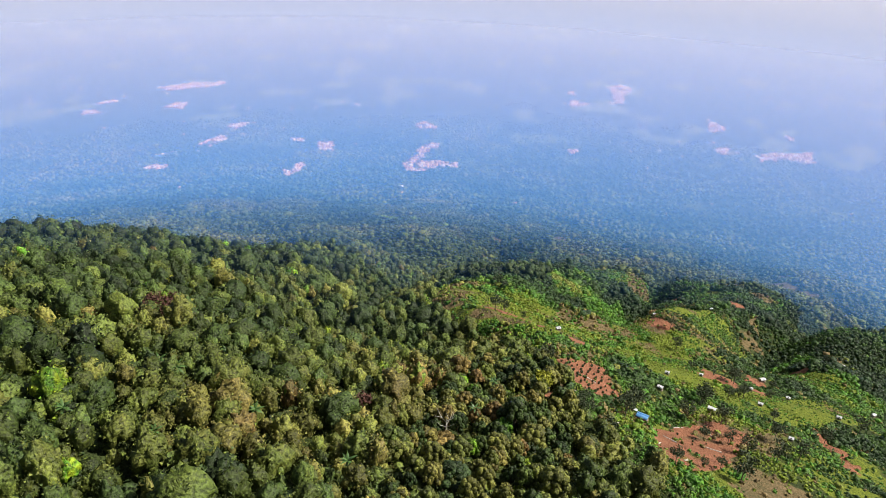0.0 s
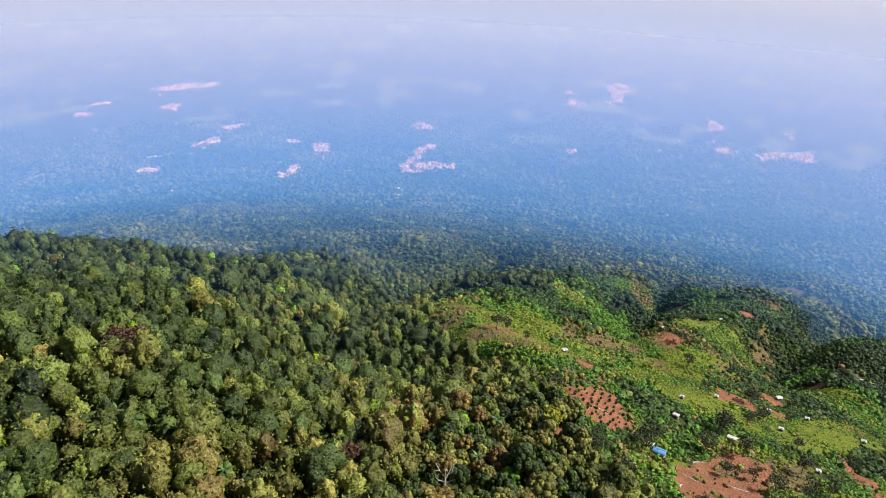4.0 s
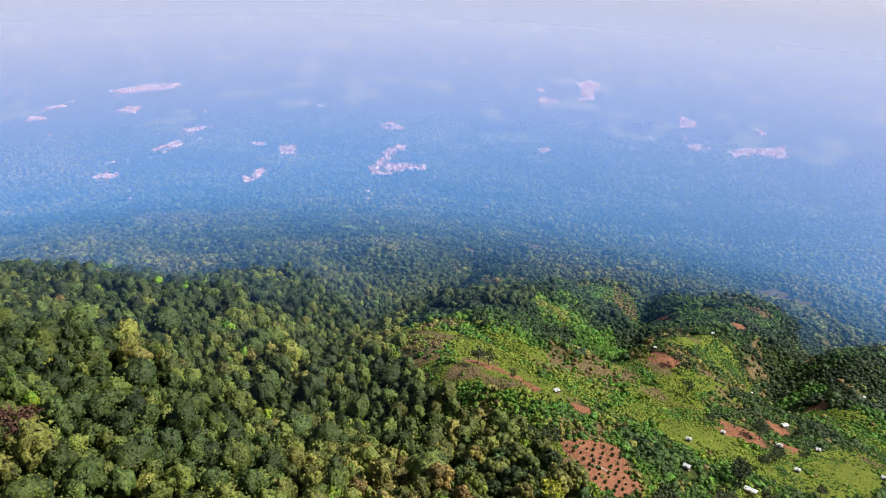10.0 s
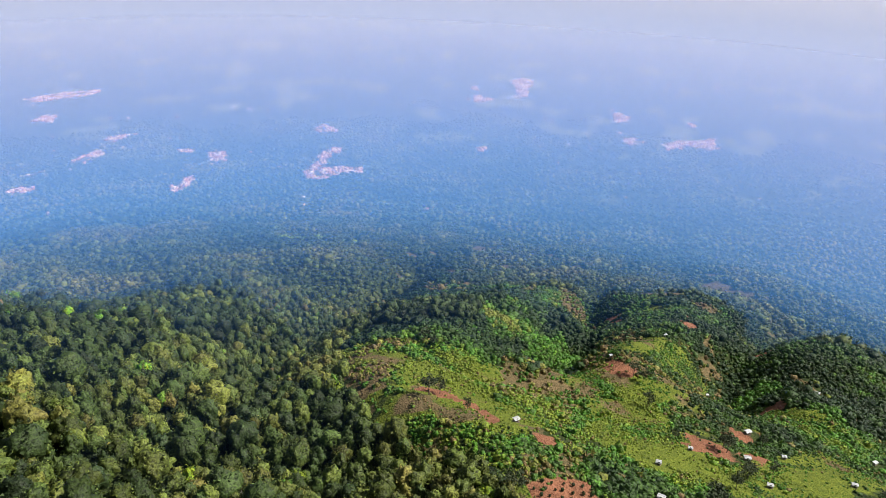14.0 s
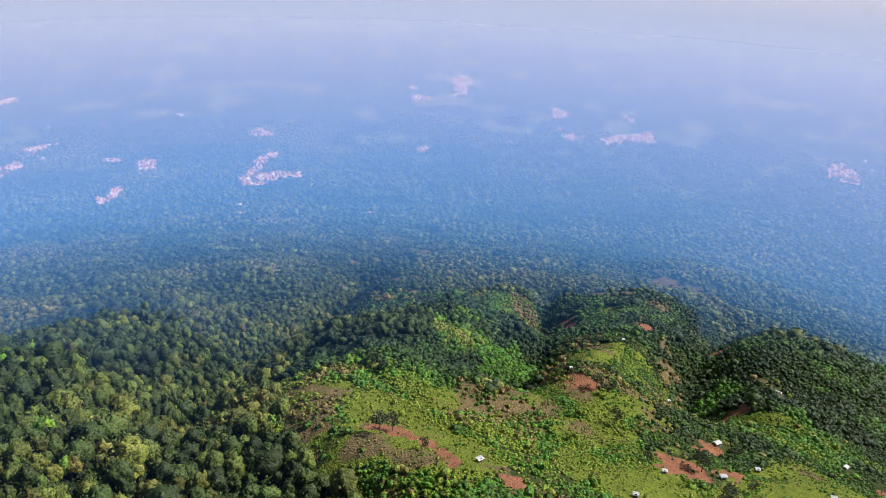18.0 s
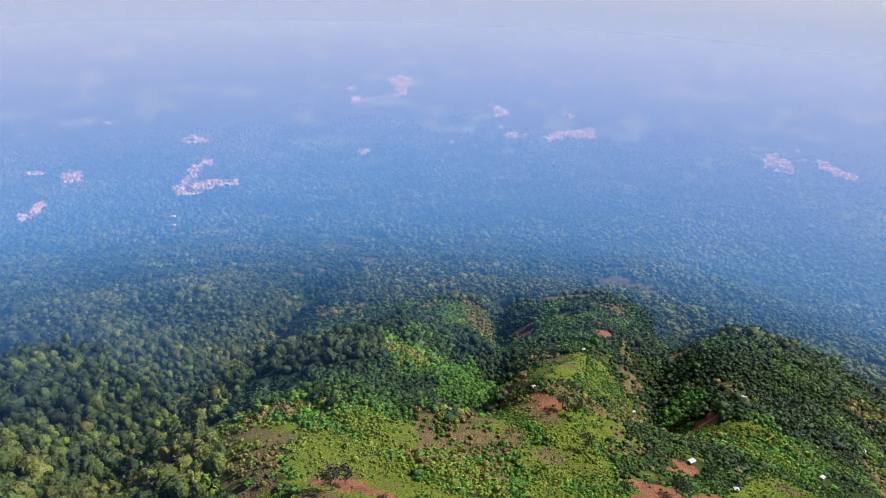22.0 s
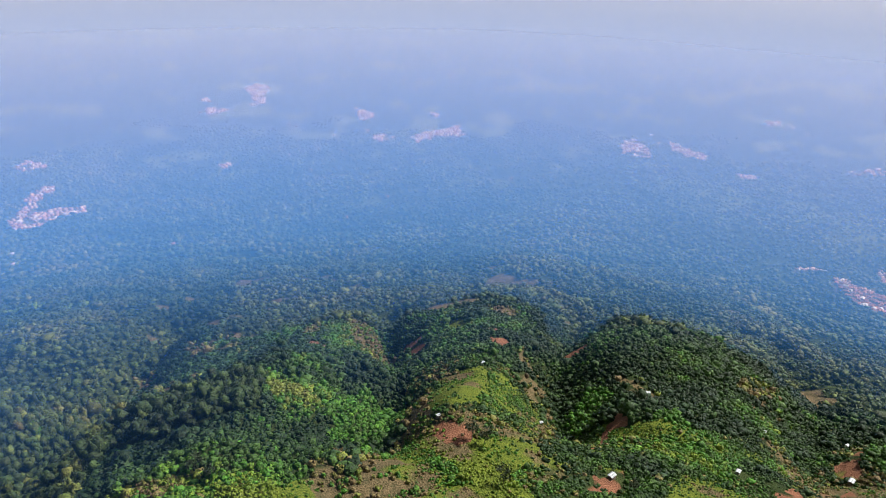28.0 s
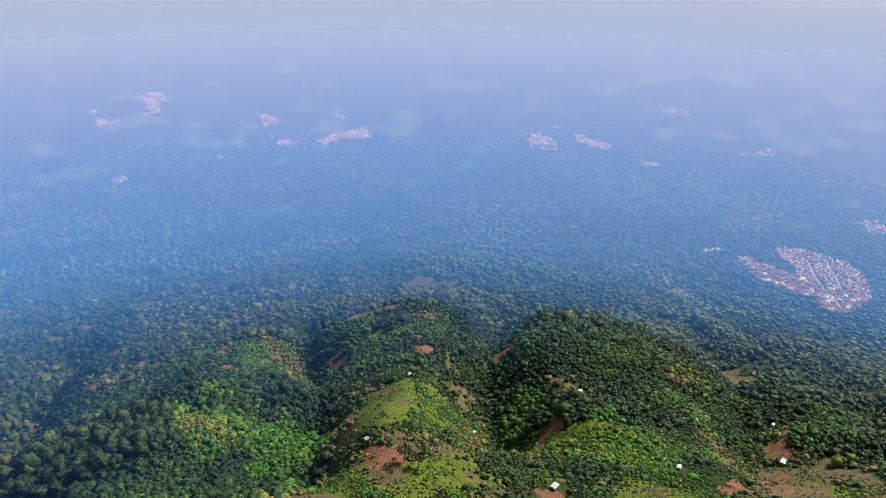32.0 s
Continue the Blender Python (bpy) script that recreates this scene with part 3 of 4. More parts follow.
    tagged(haze_sheet, "flat sheet painted bluish white as distance haze over the plain", "haze", kind="stuff")
# ---- woods ----
def ico(levels):
    bm = bmesh.new()
    bmesh.ops.create_icosphere(bm, subdivisions=levels, radius=1.0)
    v = np.array([p.co[:] for p in bm.verts])
    f = np.array([[p.index for p in q.verts] for q in bm.faces])
    bm.free()
    return v, f


ICO_LOW, ICO_MID = ico(1), ico(2)
DOME = (ICO_LOW[0], ICO_LOW[1][ICO_LOW[0][ICO_LOW[1], 2].mean(axis=1) > -0.5])
rng = np.random.default_rng(7)


def unit_ways(n, up=-0.25):
    z = rng.uniform(up, 1, n)
    a = rng.uniform(0, 2 * np.pi, n)
    s = np.sqrt(1 - z * z)
    return np.stack([s * np.cos(a), s * np.sin(a), z], -1)


def leaf_tris(centres, ways, size):
    """One ragged three-cornered spray of leaves at each centre, roughly facing its way."""
    n = len(centres)
    w = ways + 1.0 * rng.normal(size=(n, 3)) + (0, 0, 0.2)
    w /= np.linalg.norm(w, axis=1)[:, None]
    a = np.cross(w, rng.normal(size=(n, 3)))
    a /= np.linalg.norm(a, axis=1)[:, None] + 1e-9
    b = np.cross(w, a)
    s = (size * rng.uniform(0.6, 1.4, n))[:, None]
    v = np.stack([centres + a * s, centres - a * s * 0.6 + b * s * 0.9, centres - a * s * 0.5 - b * s * 0.9], 1)
    return v.reshape(-1, 3), np.arange(3 * n).reshape(-1, 3)


def lumpy(levels, lumps, floor_z=-0.45, depth=0.24):
    """A rounded crown of many bulging clumps, one unit in radius."""
    v, f = ico(levels)
    f = f[v[f, 2].mean(axis=1) > floor_z]
    used = np.unique(f)
    back = np.full(len(v), -1)
    back[used] = np.arange(len(used))
    v, f = v[used], back[f]
    k = np.arange(lumps) + 0.5
    z = 1 - 1.45 * k / lumps
    a = 2.39996 * k + rng.uniform(-0.5, 0.5, lumps)
    z = np.clip(z + rng.uniform(-0.12, 0.12, lumps), -0.5, 1)
    s = np.sqrt(1 - z * z)
    tips = np.stack([s * np.cos(a), s * np.sin(a), z], -1)
    reach = np.sqrt(2.9 / lumps) * rng.uniform(0.75, 1.35, lumps)
    swell = rng.uniform(0.75, 1.15, lumps)
    angle = np.arccos(np.clip(v @ tips.T, -1, 1))
    bulge = (np.sqrt(np.clip(1 - (angle / reach) ** 2, 0, 1)) * swell).max(axis=1)
    out = 0.98 - depth + depth * bulge + rng.normal(0, 0.08, len(v))
    which = (np.sqrt(np.clip(1 - (angle / reach) ** 2, 0, 1)) * swell).argmax(axis=1)
    return v * out[:, None], f, rng.normal(0, 1, lumps)[which]


LUMPY_FINE = [lumpy(3, n, depth=0.42) for n in (16, 22, 28, 19, 14, 32)]
LUMPY_PLAIN = [lumpy(2, n, depth=0.42) for n in (8, 10, 13, 9, 11)]


def woods(name, x, y, wide, tall, tint, shape, sprays, spray, mat, label, lift=0.55, inner=0.9, clump=0.035):
    """Many crowns in one mesh: lumpy bodies on the ground at x, y, each with sprays of leaves over it."""
    n = len(x)
    if not n:
        return
    shapes = shape if isinstance(shape, list) else [shape]
    z = height(x, y)
    turn = rng.uniform(0, 2 * np.pi, n)
    stretch = rng.uniform(0.7, 1.4, n)
    kind = rng.integers(0, len(shapes), n)
    verts, faces, tints, count, solid = [], [], [], 0, 0
    for j, one in enumerate(shapes):
        pick = np.nonzero(kind == j)[0]
        tv, tf = one[0], one[1]
        k, m = len(tv), len(pick)
        if not m:
            continue
        c, s = np.cos(turn[pick])[:, None], np.sin(turn[pick])[:, None]
        lump = np.ones((m, k)) if len(one) > 2 else inner * (1 + 0.2 * rng.normal(size=(m, k)).clip(-1.6, 1.6))
        px, py, pz = tv[:, 0] * lump, tv[:, 1] * lump, tv[:, 2] * lump
        st = stretch[pick][:, None]
        vx = (px * c - py * s * st) * wide[pick][:, None] / 2 + x[pick][:, None]
        vy = (px * s + py * c * st) * wide[pick][:, None] / 2 + y[pick][:, None]
        vz = z[pick][:, None] + tall[pick][:, None] * (lift + (1 - lift) * pz)
        verts.append(np.stack([vx, vy, vz], -1).reshape(-1, 3))
        faces.append((tf[None] + (np.arange(m) * k)[:, None, None]).reshape(-1, 3) + count)
        shade = one[2][None] * clump if len(one) > 2 else np.zeros((1, k))
        tints.append(np.clip(tint[pick][:, None] + shade, 0, 1).reshape(-1) if len(one) > 2 else np.repeat(tint[pick], k))
        count += m * k
        solid += m * len(tf)
    if sprays:
        who = np.repeat(np.arange(n), sprays)
        ways = unit_ways(len(who))
        at = np.stack([x[who], y[who], z[who] + lift * tall[who]], -1)
        at = at + ways * np.stack([wide[who] / 2, wide[who] / 2, (1 - lift) * tall[who]], -1) * rng.uniform(0.82, 1.2, (len(who), 1))
        lv, lf = leaf_tris(at, ways, spray * wide[who])
        faces.append(lf + count)
        verts.append(lv)
        tints.append(np.repeat(np.clip(tint[who] + rng.normal(0, 0.03, len(who)), 0, 1), 3))
    me = mesh_of(name, np.concatenate(verts), np.concatenate(faces), mat, tint=np.concatenate(tints))
    soft = np.zeros(len(me.polygons), bool)
    soft[:solid] = True
    me.polygons.foreach_set("use_smooth", soft)
    tagged(new(name, me), label, "trees", kind="stuff")


def scatter(low, high, step, jitter=0.6):
    x, y = np.meshgrid(np.arange(low[0], high[0], step), np.arange(low[1], high[1], step))
    x = x + rng.uniform(-jitter, jitter, x.shape) * step
    y = y + rng.uniform(-jitter, jitter, y.shape) * step
    return x.ravel(), y.ravel()


def in_sight(x, y, wider=0.0):
    """The part of the land that the flight looks over."""
    left = np.arctan2(x, y + 40) > radians(-38 - wider)
    right = np.arctan2(x, y - 20) < radians(80 + wider)
    return left & right & (y > 60)


def flight_range(x, y):
    return away(x, y, ((0, 0), (5, 115), (42, 245)))


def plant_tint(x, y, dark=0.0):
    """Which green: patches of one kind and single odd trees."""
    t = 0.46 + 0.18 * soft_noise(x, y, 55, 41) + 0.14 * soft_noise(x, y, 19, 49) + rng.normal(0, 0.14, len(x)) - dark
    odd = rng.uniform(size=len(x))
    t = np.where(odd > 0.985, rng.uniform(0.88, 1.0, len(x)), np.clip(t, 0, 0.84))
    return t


def cleared(x, y):
    g, s, d = cover(x, y)
    return soft_inside(x, y, OPEN_LAND), np.maximum(s, d * 0.6), g


YELLOW_SLOPE = [(112, 520), (128, 618), (160, 644), (205, 665), (180, 602), (150, 555)]
SPUR = [(22, 575), (46, 630), (97, 642), (128, 618), (108, 543), (60, 535)]


def planted(low, high, step, r_low, r_high):
    """Places for trees: clear of fields, bare ground and villages; and how far each is from the flight."""
    x, y = scatter(low, high, step)
    away_ = flight_range(x, y) + np.where(flight_range(x, y) > 800, 170 * soft_noise(x, y, 190, 56) + 60 * soft_noise(x, y, 50, 57), 0)
    keep = in_sight(x, y) & (away_ >= r_low) & (away_ < r_high)
    x, y = x[keep], y[keep]
    open_, bare, lush = cleared(x, y)
    keep = (open_ < 0.5) & (bare < 0.3) & ~in_villages(x, y)
    return x[keep], y[keep]


def in_lush(x, y):
    return np.max([soft_inside(x, y, o, 10) for o in LUSH], axis=0)


def overgrown(x, y):
    """Ridges with low growth instead of trees."""
    r = np.hypot(x - PEAK[0], y - PEAK[1])
    return (openness(x, y) > 0.5) & (r < 1080 + 60 * soft_noise(x, y, 60, 45)) & ~inside(x, y, SPUR)


# old forest
x, y = planted((-420, 60), (620, 860), 5.7, 0, 560)
keep = ~overgrown(x, y)
x, y = x[keep], y[keep]
rangy = flight_range(x, y)
wide = rng.uniform(4.0, 8.4, len(x)) * np.where(rng.uniform(size=len(x)) > 0.86, 1.5, 1) * np.where(x > 180, 0.8, 1)
tall = (wide * rng.uniform(0.95, 1.5, len(x)) + rng.uniform(0, 4.0, len(x))) * np.where(x > 330, 0.65, 1)
tint = np.clip(plant_tint(x, y, np.where(x > 10, 0.05, 0.03) + 0.11 * np.clip((y - 400) / 150, 0, 1) + 0.05 * np.clip((y - 290) / 90, 0, 1) * (x < 0) + 0.16 * np.clip((-75 - x) / 60, 0, 1)) - 0.28 * inside(x, y, SPUR), 0, 1)
front = (rangy < 262) & (y > 95)
order = np.argsort(np.where(front, rangy, 1e9))[:300]
mask = np.zeros(len(x), bool)
mask[order] = True
NEAR_TREES = list(zip(x[mask], y[mask], wide[mask], tall[mask]))
x, y, wide, tall, tint, rangy = (a[~mask] for a in (x, y, wide, tall, tint, rangy))
a = rangy < 300
woods("forest", x[a], y[a], wide[a], tall[a], tint[a], LUMPY_FINE, 90, 0.05, LEAF_WOOD, "dense tropical forest of rounded green and olive crowns")
a = ~a
woods("forest", x[a], y[a], wide[a], tall[a], tint[a], LUMPY_PLAIN, 44, 0.075, LEAF_WOOD, "dense tropical forest on the mountain slope")

# forest under and behind the flight
x, y = scatter((-330, -150), (360, 320), 7.5)
keep = ~in_sight(x, y)
x, y = x[keep], y[keep]
wide = rng.uniform(6.0, 10.5, len(x))
woods("forest", x, y, wide, wide * rng.uniform(0.8, 1.2, len(x)), plant_tint(x, y, 0.05), DOME, 8, 0.14, LEAF_WOOD, "dense tropical forest high on the mountain")

# undergrowth between the nearest trunks, its greens darkened for the shade between crowns
x, y = planted((-240, 60), (120, 420), 5.5, 0, 330)
keep = ~overgrown(x, y)
x, y = x[keep], y[keep]
wide = rng.uniform(3.5, 6.0, len(x))
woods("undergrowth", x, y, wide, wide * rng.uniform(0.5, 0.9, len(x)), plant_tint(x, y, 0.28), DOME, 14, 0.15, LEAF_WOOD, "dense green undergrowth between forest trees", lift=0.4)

# low growth on the ridges
x, y = scatter((0, 180), (760, 1000), 3.3, 0.5)
g, s, d = cover(x, y)
lawn = inside(x, y, PLATEAU) | inside(x, y, CREST_LAWN) | ((rng.uniform(size=len(x)) < 0.9) & (inside(x, y, RIDGE_LAWN) ))
keep = in_sight(x, y) & overgrown(x, y) & (soft_inside(x, y, OPEN_LAND) < 0.5) & (s < 0.3) & (rng.uniform(size=len(x)) > np.where(d > 0.3, np.where(inside(x, y, TAN_PEAK), 0.25, 0.7), 0)) & ~lawn
x, y, d = x[keep], y[keep], d[keep]
big = np.clip(soft_noise(x, y, 32, 46) + 0.3, 0, 1)
wide = rng.uniform(2.3, 4.8, len(x)) * (1 + 0.6 * big) * np.where(rng.uniform(size=len(x)) > 0.95, 1.6, 1)
tint = np.clip(0.42 + 0.28 * soft_noise(x, y, 48, 47) + 0.2 * soft_noise(x, y, 17, 48) - 0.25 * big + rng.normal(0, 0.13, len(x)) - 0.15 * (x < 120) - 0.12 * (x > 300) + 0.30 * inside(x, y, YELLOW_SLOPE) + 0.3 * inside(x, y, TONGUE), 0, 0.83) * (1 - in_lush(x, y)) + in_lush(x, y) * rng.uniform(0.5, 0.68, len(x))
tint = np.where((d > 0.3) & (rng.uniform(size=len(x)) < 0.6), rng.uniform(0.80, 0.95, len(x)), tint)
woods("scrub", x, y, wide, wide * rng.uniform(0.6, 0.95, len(x)), tint, DOME, 10, 0.17, SCRUB_LEAF,
      "low green growth and young trees over steep ridges", lift=0.45)

# forest lower down
x, y = planted((-900, 300), (1500, 2000), 6.3, 560, 1150)
keep = ~overgrown(x, y) & (rng.uniform(size=len(x)) < np.clip(1.5 - 0.9 * thin_woods(x, y), 0.55, 1))
x, y = x[keep], y[keep]
wide = rng.uniform(4.0, 9.0, len(x)) * (1 + 0.3 * soft_noise(x, y, 28, 55)) * np.where(rng.uniform(size=len(x)) > 0.9, 1.5, 1)
tint = np.clip(0.36 + 0.22 * soft_noise(x, y, 55, 41) + 0.18 * soft_noise(x, y, 160, 42) + rng.normal(0, 0.08, len(x)), 0, 0.64)
for cx, cy in ((-60, 1190), (-45, 1184), (-12, 1172), (25, 1139), (36, 1142), (-70, 1178)):
    tint = np.where(np.hypot(x - cx, y - cy) < 11, 1.0, tint)
woods("forest", x, y, wide, wide * rng.uniform(0.45, 0.95, len(x)), tint, DOME, 10, 0.16, LEAF_WOOD, "dense tropical forest lower down the mountain")

# the plain
x, y = planted((-2200, 250), (3000, 3400), 10.4, 1150, 2300)
keep = rng.uniform(size=len(x)) < np.clip(0.95 + 0.6 * soft_noise(x, y, 140, 51) - 0.0003 * (flight_range(x, y) - 1250), 0.1, 1)
x, y = x[keep], y[keep]
wide = rng.uniform(6, 14, len(x))
woods("forest", x, y, wide, wide * rng.uniform(0.5, 0.9, len(x)), np.clip(0.32 + 0.30 * soft_noise(x, y, 170, 43) + 0.16 * soft_noise(x, y, 60, 58) + rng.normal(0, 0.06, len(x)), 0, 0.7), DOME, 0, 0, LEAF_WOOD, "wooded plain of tree clumps under haze")

HUT_PLACES = ((156, 293), (104, 256), (127, 297), (66, 255), (248, 408), (211, 358), (79, 340), (203, 329), (178, 359), (251, 378), (262, 340), (143, 329), (191, 275), (321, 385))
# scrub on the cleared land: thickets in lines and clumps, thin over the grass
x, y = scatter((-10, 120), (500, 640), 1.55)
open_, bare, lush = cleared(x, y)
g, s, d = cover(x, y)
thicket = soft_noise(x, y, 34, 61) + 0.55 * soft_noise(x, y, 13, 62) + 0.3 * soft_noise(x, y, 5, 66)
thick = np.clip(0.64 + 0.8 * thicket, 0.12, 1) * np.where(lush > 0.8, 0.8, 1)
thick = np.where(d > 0.3, 0.6 * thick, thick) * np.where(y > 385, 1.3, 1) * np.where(inside(x, y, PLATEAU), 0.4, 1)
thick = np.where(s > 0.3, 0.04, thick)
for hx, hy in HUT_PLACES:
    thick = np.where(np.hypot(x - hx, y - hy + 2) < 5.5, 0.0, thick)
keep = in_sight(x, y) & (open_ > 0.5) & (rng.uniform(size=len(x)) < thick)
x, y, lush, bare, d, thicket = x[keep], y[keep], lush[keep], bare[keep], d[keep], thicket[keep]
patch = np.clip(thicket - 0.35, 0, 1)
wide = rng.uniform(0.9, 2.5, len(x)) * (1 + 1.4 * patch) * np.where(lush > 0.8, 0.58, 1) * np.where(rng.uniform(size=len(x)) > 0.975, 2.2, 1)
wide = np.minimum(wide * np.where(y > 385, 1.35, 1), 5.6)
tint = 0.44 + 0.22 * (x < 190) + 0.10 * (x < 120) + 0.30 * soft_noise(x, y, 38, 64) + 0.18 * soft_noise(x, y, 12, 65) - 0.28 * patch + rng.normal(0, 0.08, len(x)) + np.where(lush > 0.8, 0.12, 0) - 0.1 * (y > 430)
tint = np.where(in_lush(x, y) > 0.5, rng.uniform(0.5, 0.68, len(x)), tint)
tint = np.clip(np.where(((d > 0.3) & (rng.uniform(size=len(x)) > 0.5)) | (rng.uniform(size=len(x)) > 0.96), rng.uniform(0.82, 0.95, len(x)), np.clip(tint, 0, 0.8)), 0, 1)
woods("scrub", x, y, wide, wide * rng.uniform(0.4, 0.8, len(x)), tint, DOME, 6, 0.24, SCRUB_LEAF, "low green scrub on the cleared hillside", lift=0.35)


# ---- the nearest trees, one by one ----
def part(name, me, parent, label="", at=None):
    ob = new(name, me)
    ob.parent = parent
    if at is not None:
        ob.matrix_local = at
    return tagged(ob, label)


def tube(points, radii, sides=6):
    """A tapered limb along points."""
    v, f = [], []
    for k, (p, r) in enumerate(zip(points, radii)):
        q = points[min(k + 1, len(points) - 1)]
        o = points[max(k - 1, 0)]
        way = (Vector(q) - Vector(o)).normalized()
        a = way.orthogonal().normalized()
        b = way.cross(a)
        for j in range(sides):
            t = 2 * math.pi * j / sides
            v.append((Vector(p) + (a * math.cos(t) + b * math.sin(t)) * r)[:])
        if k:
            for j in range(sides):
                i0, i1 = (k - 1) * sides + j, (k - 1) * sides + (j + 1) % sides
                f.append((i0, i1, i1 + sides, i0 + sides))
    return np.array(v), np.array(f)


def joined(pieces):
    v, f, k = [], [], 0
    for pv, pf in pieces:
        v.append(pv)
        f.append(pf + k)
        k += len(pv)
    return np.concatenate(v), np.concatenate(f)


def crown_mesh(lumps, spread, rise, sprays):
    """A crown one metre wide and about one high: lumps of leaves on a dome, over their dark inner bodies."""
    tv, tf = ICO_MID
    pieces, at, ways = [], [], []
    for k in range(lumps):
        a = 2.4 * k + rng.uniform(-0.4, 0.4)
        ring = math.sqrt((k + 0.3) / lumps) * spread
        c = np.array([ring * math.cos(a), ring * math.sin(a), rise * (1 - (ring / 0.5) ** 2 * 0.75) + rng.uniform(-0.05, 0.05)])
        r = rng.uniform(0.085, 0.15)
        body = tv * (r * 0.97) * (1 + 0.09 * rng.normal(size=(len(tv), 1)).clip(-1.5, 1.5)) * (1, 1, 0.85)
        pieces.append((body + c, tf))
        w = unit_ways(sprays, -0.35)
        at.append(c + w * r * rng.uniform(0.85, 1.2, (sprays, 1)) * (1, 1, 0.85))
        ways.append(w)
    pieces.append(leaf_tris(np.concatenate(at), np.concatenate(ways), 0.026))
    v, f = joined(pieces)
    me = mesh_of("crown", v, f, LEAF_NEAR)
    me.polygons.foreach_set("use_smooth", np.arange(len(f)) < lumps * len(tf))
    return me


def trunk_mesh(limbs):
    pieces = [tube([(0, 0, -0.15), (0.01, 0.0, 0.25), (0.0, 0.02, 0.55)], [0.045, 0.034, 0.022])]
    for k in range(limbs):
        a = 2 * math.pi * k / limbs + rng.uniform(-0.3, 0.3)
        pieces.append(tube([(0.0, 0.01, 0.33), (0.12 * math.cos(a), 0.12 * math.sin(a), 0.5), (0.27 * math.cos(a), 0.27 * math.sin(a), 0.62)],
                           [0.022, 0.015, 0.006], 5))
    v, f = joined(pieces)
    return mesh_of("trunk", v, f, BARK)


CROWNS = [crown_mesh(n, s, r, 26) for n, s, r in ((24, 0.38, 0.72), (28, 0.41, 0.62), (19, 0.33, 0.85), (30, 0.43, 0.55), (25, 0.37, 0.78), (21, 0.36, 0.66))]
TRUNKS = [trunk_mesh(n) for n in (4, 5)]
models = []
for k, crown in enumerate(CROWNS):
    tree = new("tree")
    tagged(tree, "broad-leaved forest tree with a rounded lumpy crown", "tree", "forest trees")
    part("trunk", TRUNKS[k % 2], tree)
    part("crown", crown, tree)
    models.append(tree)
for k, (tx, ty, w, h) in enumerate(NEAR_TREES):
    m = Matrix.LocRotScale((tx, ty, float(height(tx, ty))), Euler((0, 0, rng.uniform(0, 6.28))), (1, 1, 1))
    size = Vector((w * 1.12, w * 1.12, h * 1.05))
    tree = models[k % 6] if k < 6 else copy_thing(models[k % 6], m)
    tree.matrix_basis = m @ Matrix.Diagonal((*size, 1))
# ---- single trees ----
def standing(ob, x, y, size=1.0, turn=0.0, sink=0.0):
    ob.matrix_basis = Matrix.LocRotScale((x, y, float(height(x, y)) - sink), Euler((0, 0, turn)), (size, size, size))
    return ob


def bare_tree(label, limbs, tall):
    """A leafless tree: a trunk and forked limbs, each a part."""
    tree = tagged(new("bare_tree"), label, "tree")
    part("trunk", mesh_of("trunk", *tube([(0, 0, -0.5), (0.15, 0, tall * 0.35), (0, 0.2, tall * 0.75), (0.1, 0.1, tall)], [0.35, 0.27, 0.16, 0.05]), PALE_BARK if "pale" in label else BARK), tree)
    for k in range(limbs):
        a, h = 2.4 * k, tall * rng.uniform(0.45, 0.85)
        reach = tall * rng.uniform(0.2, 0.38)
        tip = (reach * math.cos(a), reach * math.sin(a), h + reach * 0.9)
        fork = (reach * 0.5 * math.cos(a), reach * 0.5 * math.sin(a), h + reach * 0.3)
        twig = (reach * 0.9 * math.cos(a + 0.7), reach * 0.9 * math.sin(a + 0.7), h + reach * 0.7)
        v, f = joined([tube([(0, 0.1, h), fork, tip], [0.13, 0.09, 0.03], 5), tube([fork, twig], [0.08, 0.03], 5)])
        part("branch", mesh_of("branch", v, f, PALE_BARK if "pale" in label else BARK), tree)
    return tree


PALE_BARK = painted("pale_bark", (0.42, 0.39, 0.34), (0.68, 0.64, 0.58), 0.9)
snag = bare_tree("tall pale dead tree standing bare in the forest", 5, 13)
standing(snag, 9, 183)
for x, y, s, t in ((-85, 200, 0.5, 1), (-30, 300, 0.6, 2), (-135, 310, 0.6, 3), (26, 585, 0.8, 2), (-60, 260, 0.7, 4)):
    o = copy_thing(snag, pose(0, 0, 0))
    standing(o, x, y, s, t)


def thin_tree(label, leaf, tall, wide, n, seed_turn):
    """A tree with an open crown: trunk, limbs and loose tufts."""
    tree = tagged(new("tree"), label, "tree")
    part("trunk", mesh_of("trunk", *tube([(0, 0, -0.5), (0.2, 0.1, tall * 0.4), (0, 0, tall * 0.72)], [0.3, 0.22, 0.1]), BARK), tree)
    tips = []
    for k in range(7):
        a = seed_turn + 2.4 * k
        reach = wide * rng.uniform(0.25, 0.5)
        tip = (reach * math.cos(a), reach * math.sin(a), tall * rng.uniform(0.6, 0.95))
        tips.append(tip)
        part("branch", mesh_of("branch", *tube([(0.1, 0, tall * 0.42), (tip[0] * 0.5, tip[1] * 0.5, tip[2] * 0.8), tip], [0.13, 0.08, 0.03], 5), BARK), tree)
    at = np.concatenate([np.array(t) + rng.normal(size=(n, 3)) * (wide * 0.13, wide * 0.13, tall * 0.06) for t in tips])
    part("crown", mesh_of("crown", *leaf_tris(at, unit_ways(len(at)), 0.42), leaf), tree)
    return tree


